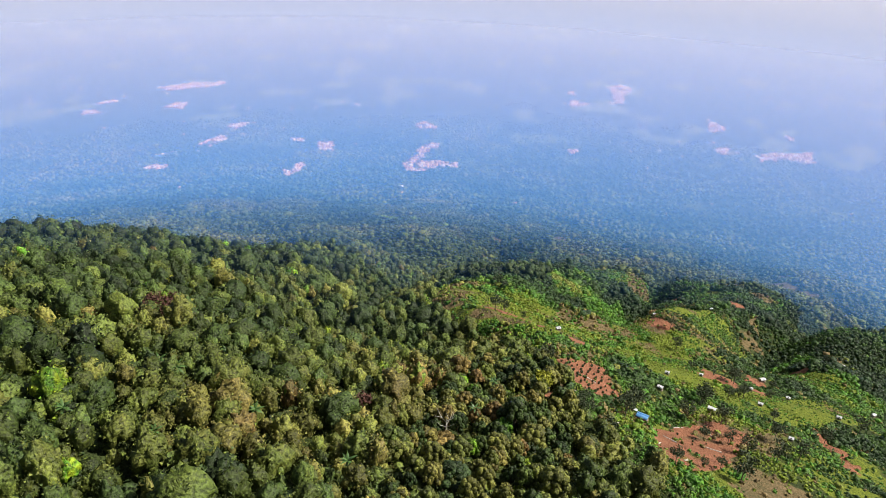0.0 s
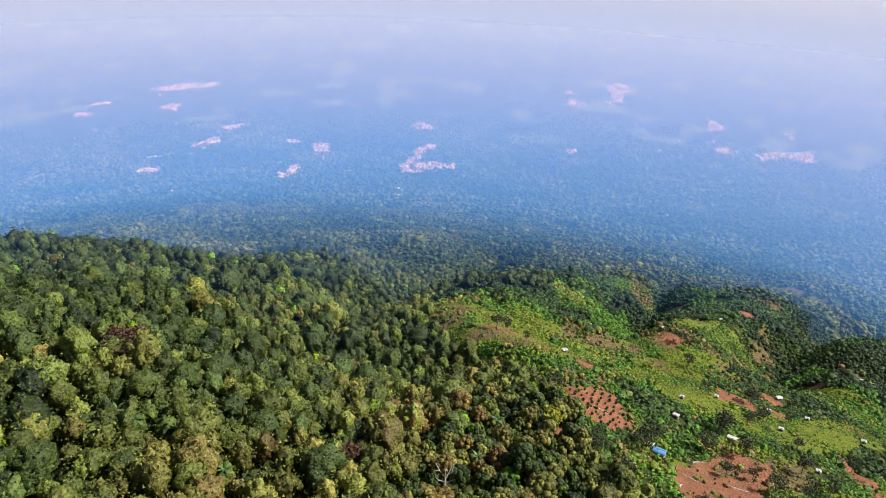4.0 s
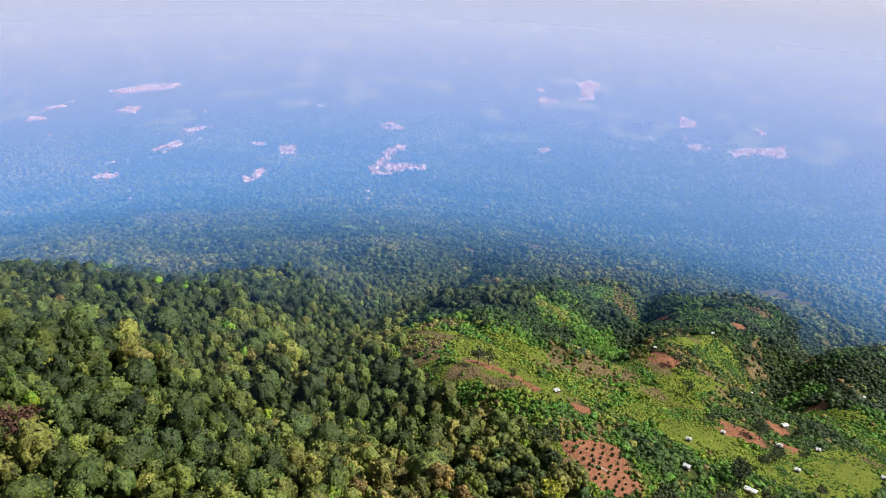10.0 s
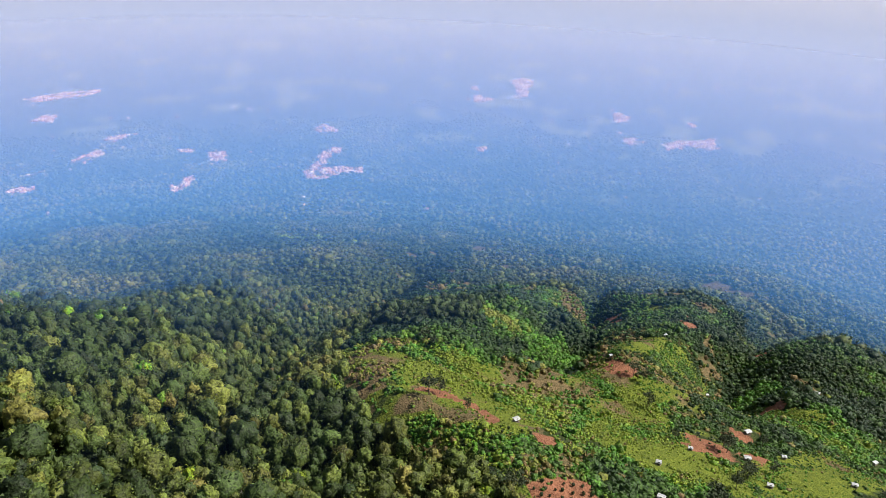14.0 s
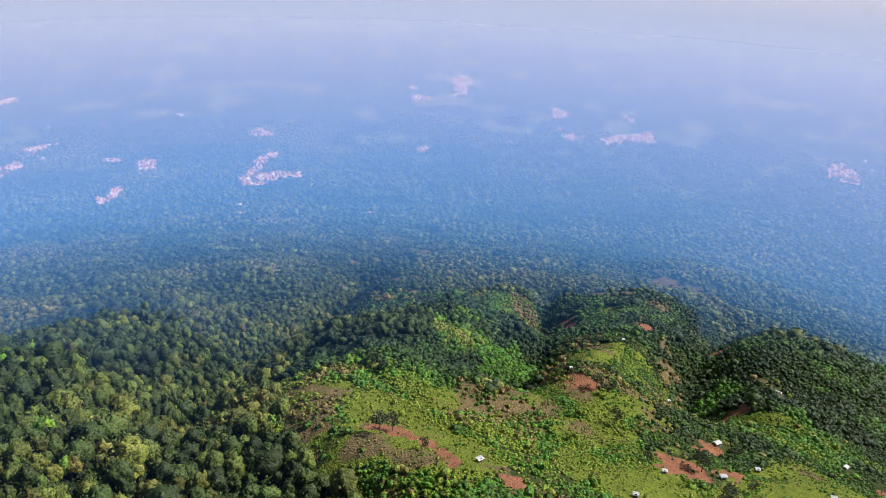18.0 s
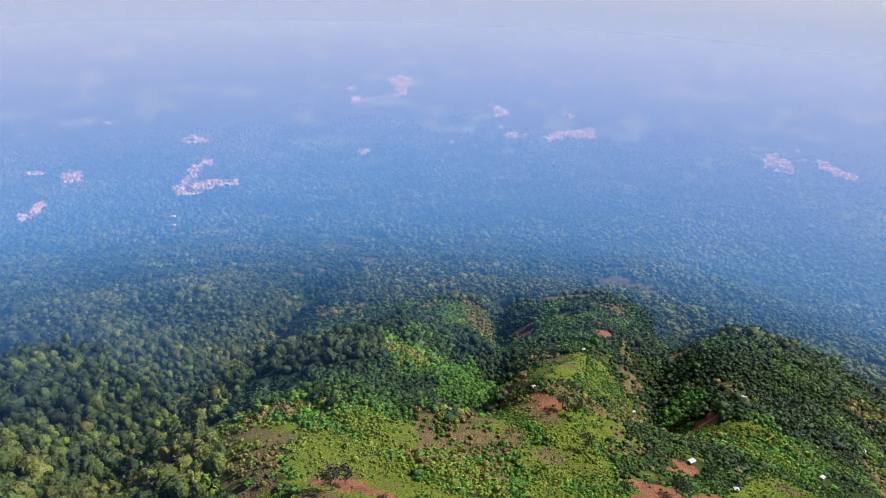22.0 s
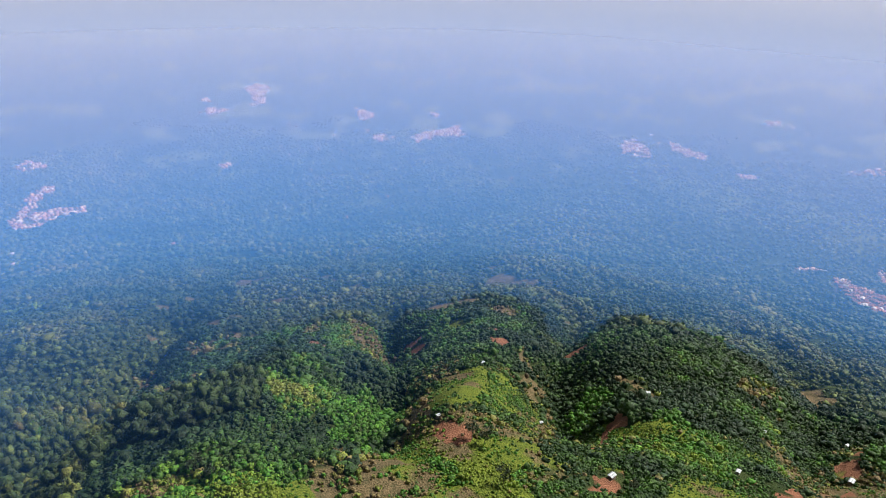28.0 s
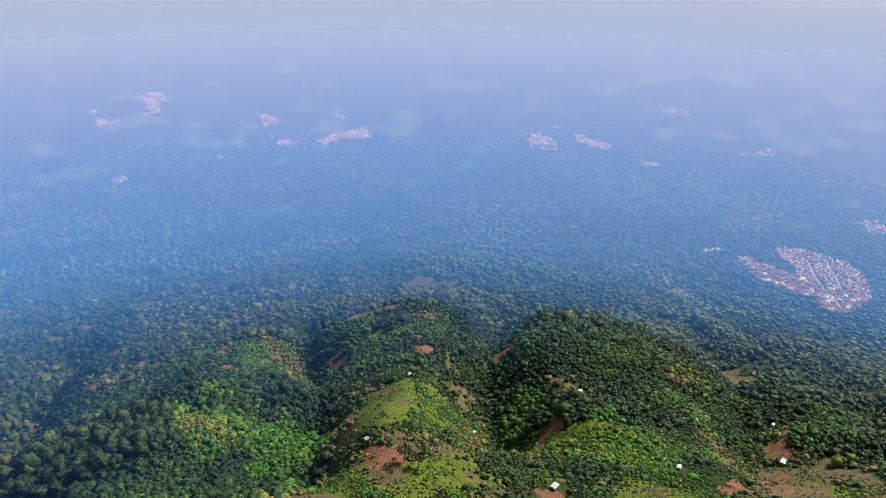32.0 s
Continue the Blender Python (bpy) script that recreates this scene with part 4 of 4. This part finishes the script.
RUSSET = painted("russet_leaves", (0.055, 0.022, 0.018), (0.13, 0.055, 0.035), 0.8, scale=0.8)
DARK_LEAF = painted("dark_leaves", (0.020, 0.035, 0.012), (0.055, 0.075, 0.025), 0.7, scale=0.8)
YELLOW_LEAF = painted("yellow_green_leaves", (0.24, 0.26, 0.02), (0.42, 0.42, 0.03), 0.6, scale=0.8)
standing(thin_tree("large forest tree with dry russet brown leaves", RUSSET, 13, 11, 260, 0), -99, 231)
standing(thin_tree("small forest tree with russet leaves", RUSSET, 10, 5, 70, 1), -19, 190)
lit = thin_tree("forest tree with bright yellow-green young leaves", YELLOW_LEAF, 13, 7, 90, 2)
standing(lit, -119, 291, 0.7)
for x, y, s in ((52, 240, 1.0), (-52, 163, 0.8), (-105, 170, 0.7), (-30, 232, 0.6)):
    standing(copy_thing(lit, pose(0, 0, 0)), x, y, s, x)
field_tree = thin_tree("dark tree with a thin ragged crown on a cleared field", DARK_LEAF, 11.5, 8, 85, 0)
standing(field_tree, 92, 246)
for x, y, s in ((99, 256, 1.15), (132, 272, 1.00), (152, 274, 1.10), (134, 253, 0.70), (146, 253, 0.80), (149, 241, 1.00), (164, 241, 1.10), (182, 252, 0.90), (98, 201, 0.70), (114, 210, 0.40), (129, 207, 1.00), (124, 215, 0.50), (151, 295, 1.10), (204, 369, 0.90), (189, 330, 0.70), (71, 234, 0.90), (76, 218, 0.90), (62, 283, 1.00), (216, 344, 0.60),
                (203, 364, 0.9), (195, 335, 0.8), (177, 319, 0.8), (147, 290, 0.8), (176, 371, 0.6), (183, 415, 0.8), (157, 307, 0.7),
                (52, 377, 0.7), (46, 372, 0.8), (60, 352, 0.5), (195, 300, 0.6), (72, 243, 0.7), (66, 236, 0.8), (228, 300, 0.8), (178, 268, 1.0),
                (58, 470, 0.8), (63, 462, 0.6), (194, 458, 0.8), (198, 452, 0.9), (247, 392, 0.7), (340, 478, 0.7), (262, 320, 0.8)):
    standing(copy_thing(field_tree, pose(0, 0, 0)), x, y, s * rng.uniform(0.85, 1.15), 7 * x)

# palms among the trees
FROND = painted("palm_fronds", (0.035, 0.085, 0.02), (0.09, 0.17, 0.04), 0.5, scale=2)


def frond_mesh(long):
    v, f = [], []
    for k in range(7):
        t = k / 6
        x, z, w = long * t, long * (0.38 * t - 0.62 * t * t), 0.42 * math.sin(math.pi * min(t + 0.12, 1)) + 0.03
        v += [(x, -w, z - 0.14 * w), (x, 0, z + 0.04), (x, w, z - 0.14 * w)]
        if k:
            b = 3 * k
            f += [(b - 3, b - 2, b + 1, b), (b - 2, b - 1, b + 2, b + 1)]
    return mesh_of("frond", np.array(v), np.array(f), FROND)


FROND_ME = frond_mesh(3.4)
palm = tagged(new("palm"), "small green palm rising among the forest trees", "palm", "palms in the forest")
part("trunk", mesh_of("trunk", *tube([(0, 0, -0.6), (0.1, 0, 4), (0, 0.1, 9.5)], [0.2, 0.15, 0.12]), BARK), palm)
for k in range(11):
    part("frond", FROND_ME, palm, at=Matrix.Translation((0, 0.1, 9.5)) @ pose(0, 0, 0, 0, (-25, 5, -45)[k % 3], 360 * k / 11))
standing(palm, -77, 183)
for x, y, s in ((-84, 188, 0.9), (-122, 192, 1.0), (-95, 150, 0.9), (-68, 205, 0.8), (-50, 170, 0.9), (-20, 150, 0.9), (20, 200, 0.9), (-140, 240, 1.0), (30, 230, 0.9),
                (-72, 150, 0.8), (-100, 225, 1.0), (40, 265, 0.9)):
    standing(copy_thing(palm, pose(0, 0, 0)), x, y, s, x)

# rows of young trees on the red field
BUSH = painted("young_tree_leaves", (0.018, 0.035, 0.012), (0.05, 0.08, 0.02), 0.7, scale=1.2)
tv, tf = ICO_MID
bv, bf = joined([(tv * (0.62, 0.62, 0.8) * (1 + 0.15 * rng.normal(size=(len(tv), 1)).clip(-1.5, 1.5)) + (0, 0, 1.0), tf),
                 leaf_tris(unit_ways(90) * (0.68, 0.68, 0.85) + (0, 0, 1.0), unit_ways(90), 0.2)])
young = tagged(new("young_tree"), "small dark planted tree on red soil", "tree", "young trees in rows")
part("trunk", mesh_of("trunk", *tube([(0, 0, -0.3), (0, 0, 0.6)], [0.08, 0.06]), BARK), young)
part("crown", mesh_of("crown", bv, bf, BUSH), young)
spots = []
for i in range(13):
    for j in range(14):
        x, y = 62 + 4.0 * i + 1.1 * (j % 2) + rng.uniform(-0.7, 0.7), 240 + 4.4 * j + 0.6 * i + rng.uniform(-0.7, 0.7)
        if inside(np.array(x), np.array(y), PLANTATION):
            spots.append((x, y, rng.uniform(0.6, 1.0)))
for i in range(5):
    for j in range(9):
        x, y = 58 + 4.2 * i + 2 * j * 0.4 + rng.uniform(-1, 1), 290 + 4.6 * j + rng.uniform(-1, 1)
        spots.append((x, y, rng.uniform(0.5, 0.9)))
for k in range(34):
    x, y = rng.uniform(92, 155), rng.uniform(190, 275)
    if inside(np.array(x), np.array(y), BIG_FIELD):
        spots.append((x, y, rng.uniform(0.4, 0.9)))
for k, (x, y, s) in enumerate(spots):
    standing(young if k == 0 else copy_thing(young, pose(0, 0, 0)), x, y, s, k)

# felled trunks
fallen = tagged(new("log"), "pale felled tree trunk lying on cleared ground", "log", "felled trunks")
part("stem", mesh_of("stem", *tube([(-3.6, 0, 0.22), (0, 0.15, 0.26), (3.6, 0, 0.2)], [0.3, 0.24, 0.14], 7), PALE_BARK), fallen)
part("stub", mesh_of("stub", *tube([(0.8, 0.1, 0.25), (1.5, 0.9, 0.5)], [0.1, 0.05], 5), PALE_BARK), fallen)
for k, (x, y, turn) in enumerate(((70, 252, -0.6), (82, 275, -0.3), (112, 240, 2.2), (101, 225, 1.0), (125, 262, 0.4), (133, 240, 2.6), (118, 290, -0.5), (86, 232, 0.1), (140, 262, 1.9), (108, 212, 0.7))):
    o = fallen if k == 0 else copy_thing(fallen, pose(0, 0, 0))
    slope = math.atan2(float(height(x + 3 * math.cos(turn), y + 3 * math.sin(turn)) - height(x - 3 * math.cos(turn), y - 3 * math.sin(turn))), 6)
    o.matrix_basis = Matrix.Translation((x, y, float(height(x, y)))) @ pose(0, 0, 0, 0, -math.degrees(slope), math.degrees(turn))

# ---- huts on the slope ----
BOARDS = painted("weathered_boards", (0.16, 0.12, 0.09), (0.34, 0.28, 0.22), 0.85, scale=2)
TIN = painted("pale_metal_roof", (0.45, 0.46, 0.48), (0.68, 0.69, 0.70), 0.45, 0.1, scale=0.6)
BLUE = painted("blue_tarpaulin", (0.03, 0.13, 0.36), (0.12, 0.30, 0.55), 0.5, scale=0.5)
GREY = painted("grey_sheet_roof", (0.34, 0.35, 0.37), (0.55, 0.55, 0.56), 0.55, 0.1, scale=0.6)
DARK = painted("dark_opening", (0.02, 0.018, 0.015), (0.05, 0.045, 0.04), 0.8)


def box(low, high, bevel=0.0):
    bm = bmesh.new()
    bmesh.ops.create_cube(bm, size=1)
    for v in bm.verts:
        v.co = [l + (c + 0.5) * (h - l) for c, l, h in zip(v.co, low, high)]
    if bevel:
        bmesh.ops.bevel(bm, geom=bm.edges, offset=bevel, segments=1, affect="EDGES")
    return bm


def solid(name, bm, mat):
    me = bpy.data.meshes.new(name)
    bm.to_mesh(me)
    bm.free()
    me.materials.append(mat)
    return me


def roof_plane(long, run, rise, thick, ridges=10):
    """One slope of ribbed sheeting, from the ridge down."""
    v, f = [], []
    n = ridges * 2
    for k in range(n + 1):
        x = -long / 2 + long * k / n
        z = 0.04 * (k % 2)
        v += [(x, 0, z), (x, run, z - rise), (x, 0, z - thick), (x, run, z - rise - thick)]
        if k:
            b = 4 * k
            f += [(b - 4, b, b + 1, b - 3), (b - 2, b - 1, b + 3, b + 2), (b - 3, b + 1, b + 3, b - 1), (b - 4, b - 2, b + 2, b)]
    f += [(0, 1, 3, 2), (4 * n, 4 * n + 2, 4 * n + 3, 4 * n + 1)]
    return np.array(v, float), np.array(f)


def hut(label, long, deep, high, roof_mat, x, y, turn):
    """A field hut on a levelled base: four walls, gable roof in two slopes, door and window opening."""
    h = tagged(new("hut"), label, "hut")
    part("base", solid("base", box((-long / 2 - 0.2, -deep / 2 - 0.2, -1.6), (long / 2 + 0.2, deep / 2 + 0.2, 0.12), 0.04), BOARDS), h)
    for low, up in (((-long / 2, -deep / 2, 0.12), (long / 2, -deep / 2 + 0.1, high)), ((-long / 2, deep / 2 - 0.1, 0.12), (long / 2, deep / 2, high)),
                    ((-long / 2, -deep / 2 + 0.1, 0.12), (-long / 2 + 0.1, deep / 2 - 0.1, high)), ((long / 2 - 0.1, -deep / 2 + 0.1, 0.12), (long / 2, deep / 2 - 0.1, high))):
        part("wall", solid("wall", box(low, up), BOARDS), h)
    part("door", solid("door", box((-0.45, -deep / 2 - 0.05, 0.14), (0.45, -deep / 2 + 0.003, 1.95), 0.02), DARK), h)
    part("window", solid("window", box((long / 2 - 0.02, -0.5, 0.9), (long / 2 + 0.04, 0.5, 1.6), 0.02), DARK), h)
    rise, run = deep * 0.22, deep / 2 + 0.45
    for way in (0, 180):
        part("roof", mesh_of("roof", *roof_plane(long + 0.8, run, rise, 0.06), roof_mat), h, at=Matrix.Translation((0, 0, high + rise * 0.86)) @ pose(0, 0, 0, 0, 0, way))
    h.matrix_basis = Matrix.Translation((x, y, float(height(x, y)) + 0.5)) @ pose(0, 0, 0, 0, 0, turn)
    return h


for label, long, deep, high, mat, x, y, turn in (
    ("field shelter with a long white metal roof beside red soil", 8.5, 3.4, 2.1, TIN, 156, 293, -38),
    ("field shelter roofed with blue and white tarpaulin", 8.5, 5.5, 2.5, BLUE, 104, 256, -35),
    ("small hut with a pale metal roof among scrub", 4.5, 3.2, 2.0, GREY, 127, 297, -40),
    ("low shed with a pale roof by the plantation", 3.2, 2.4, 1.7, TIN, 66, 255, -20),
    ("hut with a bright white metal roof on a cut terrace", 6.0, 4.2, 2.3, TIN, 248, 408, 10),
    ("hut with a rusty grey roof on bare soil", 5.0, 3.6, 2.2, GREY, 211, 358, -15),
    ("small white-roofed hut on the grassy hillside", 3.6, 3.0, 2.0, TIN, 79, 340, 20),
    ("hut with a pale roof on the grass slope", 4.0, 3.0, 2.0, GREY, 203, 329, -30),
    ("tiny white-roofed shed on grass", 3.0, 2.4, 1.8, TIN, 178, 359, -30),
    ("white-roofed hut on a bare ridge crest", 6.5, 4.0, 2.3, TIN, 364, 489, -40),
    ("pale-roofed shed in scrub", 3.6, 2.8, 1.9, TIN, 251, 378, -20),
    ("pale-roofed hut low on the grass slope", 4.4, 3.2, 2.0, GREY, 262, 340, -30),
    ("small pale hut among bushes", 3.4, 2.8, 1.9, GREY, 143, 329, -30),
    ("small pale hut on the lower field", 3.4, 2.8, 1.9, GREY, 191, 275, -30),
    ("house with a white metal roof beside dug red terraces", 7.5, 5.0, 2.4, TIN, 438, 376, 15),
    ("white-roofed hut in green scrub", 4.0, 3.0, 2.0, TIN, 321, 385, 20),
    ("white-roofed shed above dug terraces", 4.2, 3.2, 2.0, TIN, 501, 411, 0),
    ("tiny pale shed in the woods", 3.2, 2.6, 1.9, TIN, 418, 469, 0),
    ("tiny white shed beside dry grass", 3.4, 2.6, 1.9, TIN, 423, 432, 30),
    ("white shed on the cliff terrace", 3.0, 2.6, 1.9, TIN, 288, 511, 0),
    ("small white shed above the red soil cut", 3.0, 2.4, 1.9, TIN, 191, 488, 10),
    ("pale shed on the grassy spur", 4.0, 2.2, 1.9, TIN, 275, 566, 10),
    ("small pale hut on the outer ridge", 3.6, 2.8, 1.9, TIN, 100, 640, 0),
):
    hut(label, long * 0.56, deep * 0.56, high * 0.75, mat, x, y, turn)
WHITE_SHEET = painted("white_tarpaulin", (0.66, 0.70, 0.74), (0.85, 0.87, 0.88), 0.5)
cloth = tagged(new("tarpaulin"), "white tarpaulin stretched over the shelter end", "tarpaulin")
part("sheet", mesh_of("sheet", *roof_plane(2.8, 2.6, 0.7, 0.03, 5), WHITE_SHEET), cloth)
cloth.matrix_basis = Matrix.Translation((100.4, 258.6, float(height(104, 256)) + 3.45)) @ pose(0, 0, 0, 0, 0, -35)

# ---- houses on the plain ----
def roofs(name):
    m, n, l, b = material(name)
    a = n.new("ShaderNodeAttribute")
    a.attribute_name = "tint"
    c = ramp(n, (0.0, (0.42, 0.20, 0.13)), (0.35, (0.66, 0.37, 0.25)), (0.62, (0.80, 0.52, 0.37)), (0.80, (0.76, 0.62, 0.50)), (0.93, (0.92, 0.83, 0.73)))
    l.new(a.outputs["Fac"], c.inputs[0])
    stain = noise_node(n, l, 0.6, 4, place_of(n))
    s = ramp(n, (0.3, (0.8, 0.8, 0.8)), (0.7, (1.1, 1.1, 1.1)))
    l.new(stain.outputs[0], s.inputs[0])
    l.new(mixed(n, l, 1.0, c.outputs[0], s.outputs[0], "MULTIPLY"), b.inputs["Base Color"])
    b.inputs["Roughness"].default_value = 0.7
    return m


VILLAGE_ROOF = roofs("village_roofs")
HOUSE_V = np.array([(-.5, -.5, -.4), (.5, -.5, -.4), (.5, .5, -.4), (-.5, .5, -.4), (-.5, -.5, .62), (.5, -.5, .62), (.5, .5, .62), (-.5, .5, .62), (-.56, 0, 1), (.56, 0, 1)])
HOUSE_F = np.array([(0, 1, 5), (0, 5, 4), (1, 2, 6), (1, 6, 5), (2, 3, 7), (2, 7, 6), (3, 0, 4), (3, 4, 7), (4, 5, 9), (4, 9, 8), (6, 7, 8), (6, 8, 9), (5, 6, 9), (7, 4, 8)])


def village(x, y, turn, size=1.0):
    n = len(x)
    a, b, h = size * rng.uniform(6, 12, n), size * rng.uniform(5, 8, n), rng.uniform(3.5, 5.5, n)
    t = np.radians(turn) + rng.normal(0, 0.12, n) + np.where(rng.uniform(size=n) > 0.5, np.pi / 2, 0)
    px, py = HOUSE_V[:, 0] * a[:, None], HOUSE_V[:, 1] * b[:, None]
    c, s = np.cos(t)[:, None], np.sin(t)[:, None]
    v = np.stack([px * c - py * s + x[:, None], px * s + py * c + y[:, None], HOUSE_V[:, 2] * h[:, None] + height(x, y)[:, None]], -1)
    f = (HOUSE_F[None] + (np.arange(n) * 10)[:, None, None]).reshape(-1, 3)
    ob = new("village", mesh_of("village", v.reshape(-1, 3), f, VILLAGE_ROOF, tint=np.repeat(rng.uniform(0, 1, n), 10)))
    tagged(ob, "distant village of tiled and metal roofs among trees", "village", kind="stuff")


for k, outline in enumerate(VILLAGES):
    px, py = [p[0] for p in outline], [p[1] for p in outline]
    x, y = scatter((min(px) - 14, min(py) - 14), (max(px) + 14, max(py) + 14), 8.6, 0.42)
    keep = inside(x + 9 * soft_noise(x, y, 24, 71), y + 9 * soft_noise(x, y, 24, 72), outline) & (soft_noise(x, y, 24, 83) + rng.uniform(-0.5, 0.6, len(x)) > -0.28)
    village(x[keep], y[keep], 20 + 37 * k, 0.95)
x, y = rng.uniform(-1800, 2600, 260), rng.uniform(1500, 2900, 260)
keep = in_sight(x, y) & (soft_noise(x, y, 300, 77) > 0.1)
village(x[keep], y[keep], 15)

# the town at the foot of the mountain
TILE = painted("terracotta_roof", (0.33, 0.125, 0.075), (0.55, 0.25, 0.16), 0.75, scale=0.4, by_object=True)
PALE_ROOF = painted("pale_town_roof", (0.72, 0.70, 0.68), (0.88, 0.86, 0.84), 0.6, scale=0.4, by_object=True)
PLASTER = painted("pale_plaster", (0.55, 0.50, 0.44), (0.78, 0.74, 0.68), 0.85, scale=0.5)
ROAD = painted("pale_road", (0.38, 0.33, 0.30), (0.56, 0.51, 0.47), 0.9, scale=0.3)


def town_house(label, a, b, h, mat):
    ob = tagged(new("house"), label, "house", "houses of the town")
    part("wall", solid("wall", box((-a / 2, -b / 2, -3), (a / 2, b / 2, h)), PLASTER), ob)
    bm = bmesh.new()
    o, r = 0.5, b * 0.32
    ring = [bm.verts.new(p) for p in ((-a / 2 - o, -b / 2 - o, h), (a / 2 + o, -b / 2 - o, h), (a / 2 + o, b / 2 + o, h), (-a / 2 - o, b / 2 + o, h))]
    top = [bm.verts.new(p) for p in ((-a / 2 + b * 0.25, 0, h + r), (a / 2 - b * 0.25, 0, h + r))]
    for q in ((ring[0], ring[1], top[1], top[0]), (ring[2], ring[3], top[0], top[1]), (ring[1], ring[2], top[1]), (ring[3], ring[0], top[0]), tuple(reversed(ring))):
        bm.faces.new(q)
    part("roof", solid("roof", bm, mat), ob)
    part("door", solid("door", box((-0.5, -b / 2 - 0.06, -0.2), (0.5, -b / 2 + 0.003, 2.0)), DARK), ob)
    for k in (-1, 1):
        part("window", solid("window", box((k * a * 0.3 - 0.6, -b / 2 - 0.05, 1.0), (k * a * 0.3 + 0.6, -b / 2 + 0.003, 2.1)), DARK), ob)
    return ob


house_models = [town_house("town house with a terracotta tiled hip roof", 7.5, 5.6, 3.0, TILE), town_house("long town house with a terracotta roof", 9.5, 6.0, 3.0, TILE),
                town_house("two-storey town house with a tiled roof", 7.0, 6.5, 5.4, TILE), town_house("town building with a broad pale metal roof", 10, 7, 3.8, PALE_ROOF)]
x, y = scatter((1310, 630), (1600, 920), 8.2, 0.25)
STREETS = (((1520, 814), (1462, 769), (1419, 728)), ((1553, 789), (1501, 744), (1445, 705)), ((1397, 691), (1368, 666)), ((1504, 802), (1529, 786), (1534, 771)), ((1419, 728), (1397, 691)))
street = np.min([away(x, y, line) for line in STREETS], axis=0) < 4.6
keep = inside(x + 8 * soft_noise(x, y, 20, 81), y + 8 * soft_noise(x, y, 20, 82), TOWN) & ~street
x, y = x[keep], y[keep]
order = np.argsort(np.hypot(x - 40, y - 240))
x, y = x[order], y[order]
for k in range(min(240, len(x))):
    pick = 3 if rng.uniform() > 0.9 else int(rng.integers(0, 3))
    m = pose(x[k], y[k], float(height(x[k], y[k])) + 0.4, 0, 0, 24 + rng.normal(0, 5) + 90 * int(rng.integers(0, 2)))
    if k < 4:
        house_models[k].matrix_basis = m
    else:
        copy_thing(house_models[pick], m)
if len(x) > 240:
    village(x[240:], y[240:], 24, 0.75)


def street(line, half):
    """A pale road laid on the ground along a line."""
    v = []
    pts = [Vector((*a, 0)).lerp(Vector((*b, 0)), k / 12) for a, b in zip(line, line[1:]) for k in range(13)]
    for k, q in enumerate(pts):
        way = (pts[min(k + 1, len(pts) - 1)] - pts[max(k - 1, 0)]).normalized()
        side = Vector((-way.y, way.x, 0)) * half
        for e in (q + side, q - side):
            v.append((e.x, e.y, float(height(e.x, e.y)) + 1.2))
    f = np.array([(2 * k, 2 * k + 1, 2 * k + 3, 2 * k + 2) for k in range(len(pts) - 1)])
    tagged(new("road", mesh_of("road", np.array(v), f, ROAD)), "pale dusty street between the houses of the town", "road", kind="structure")


for line in STREETS:
    street(line, 2.0)

# low growth beside the flight, above the fields
x, y = scatter((60, 60), (420, 185), 4.2, 0.5)
g, s, d = cover(x, y)
keep = in_sight(x, y) & overgrown(x, y) & (soft_inside(x, y, OPEN_LAND) < 0.5) & (s < 0.3) & (y < 180)
x, y = x[keep], y[keep]
wide = rng.uniform(2.6, 5.6, len(x))
woods("scrub", x, y, wide, wide * rng.uniform(0.6, 0.95, len(x)), plant_tint(x, y, 0.05), DOME, 8, 0.17, SCRUB_LEAF, "low green growth and young trees above the fields", lift=0.45)
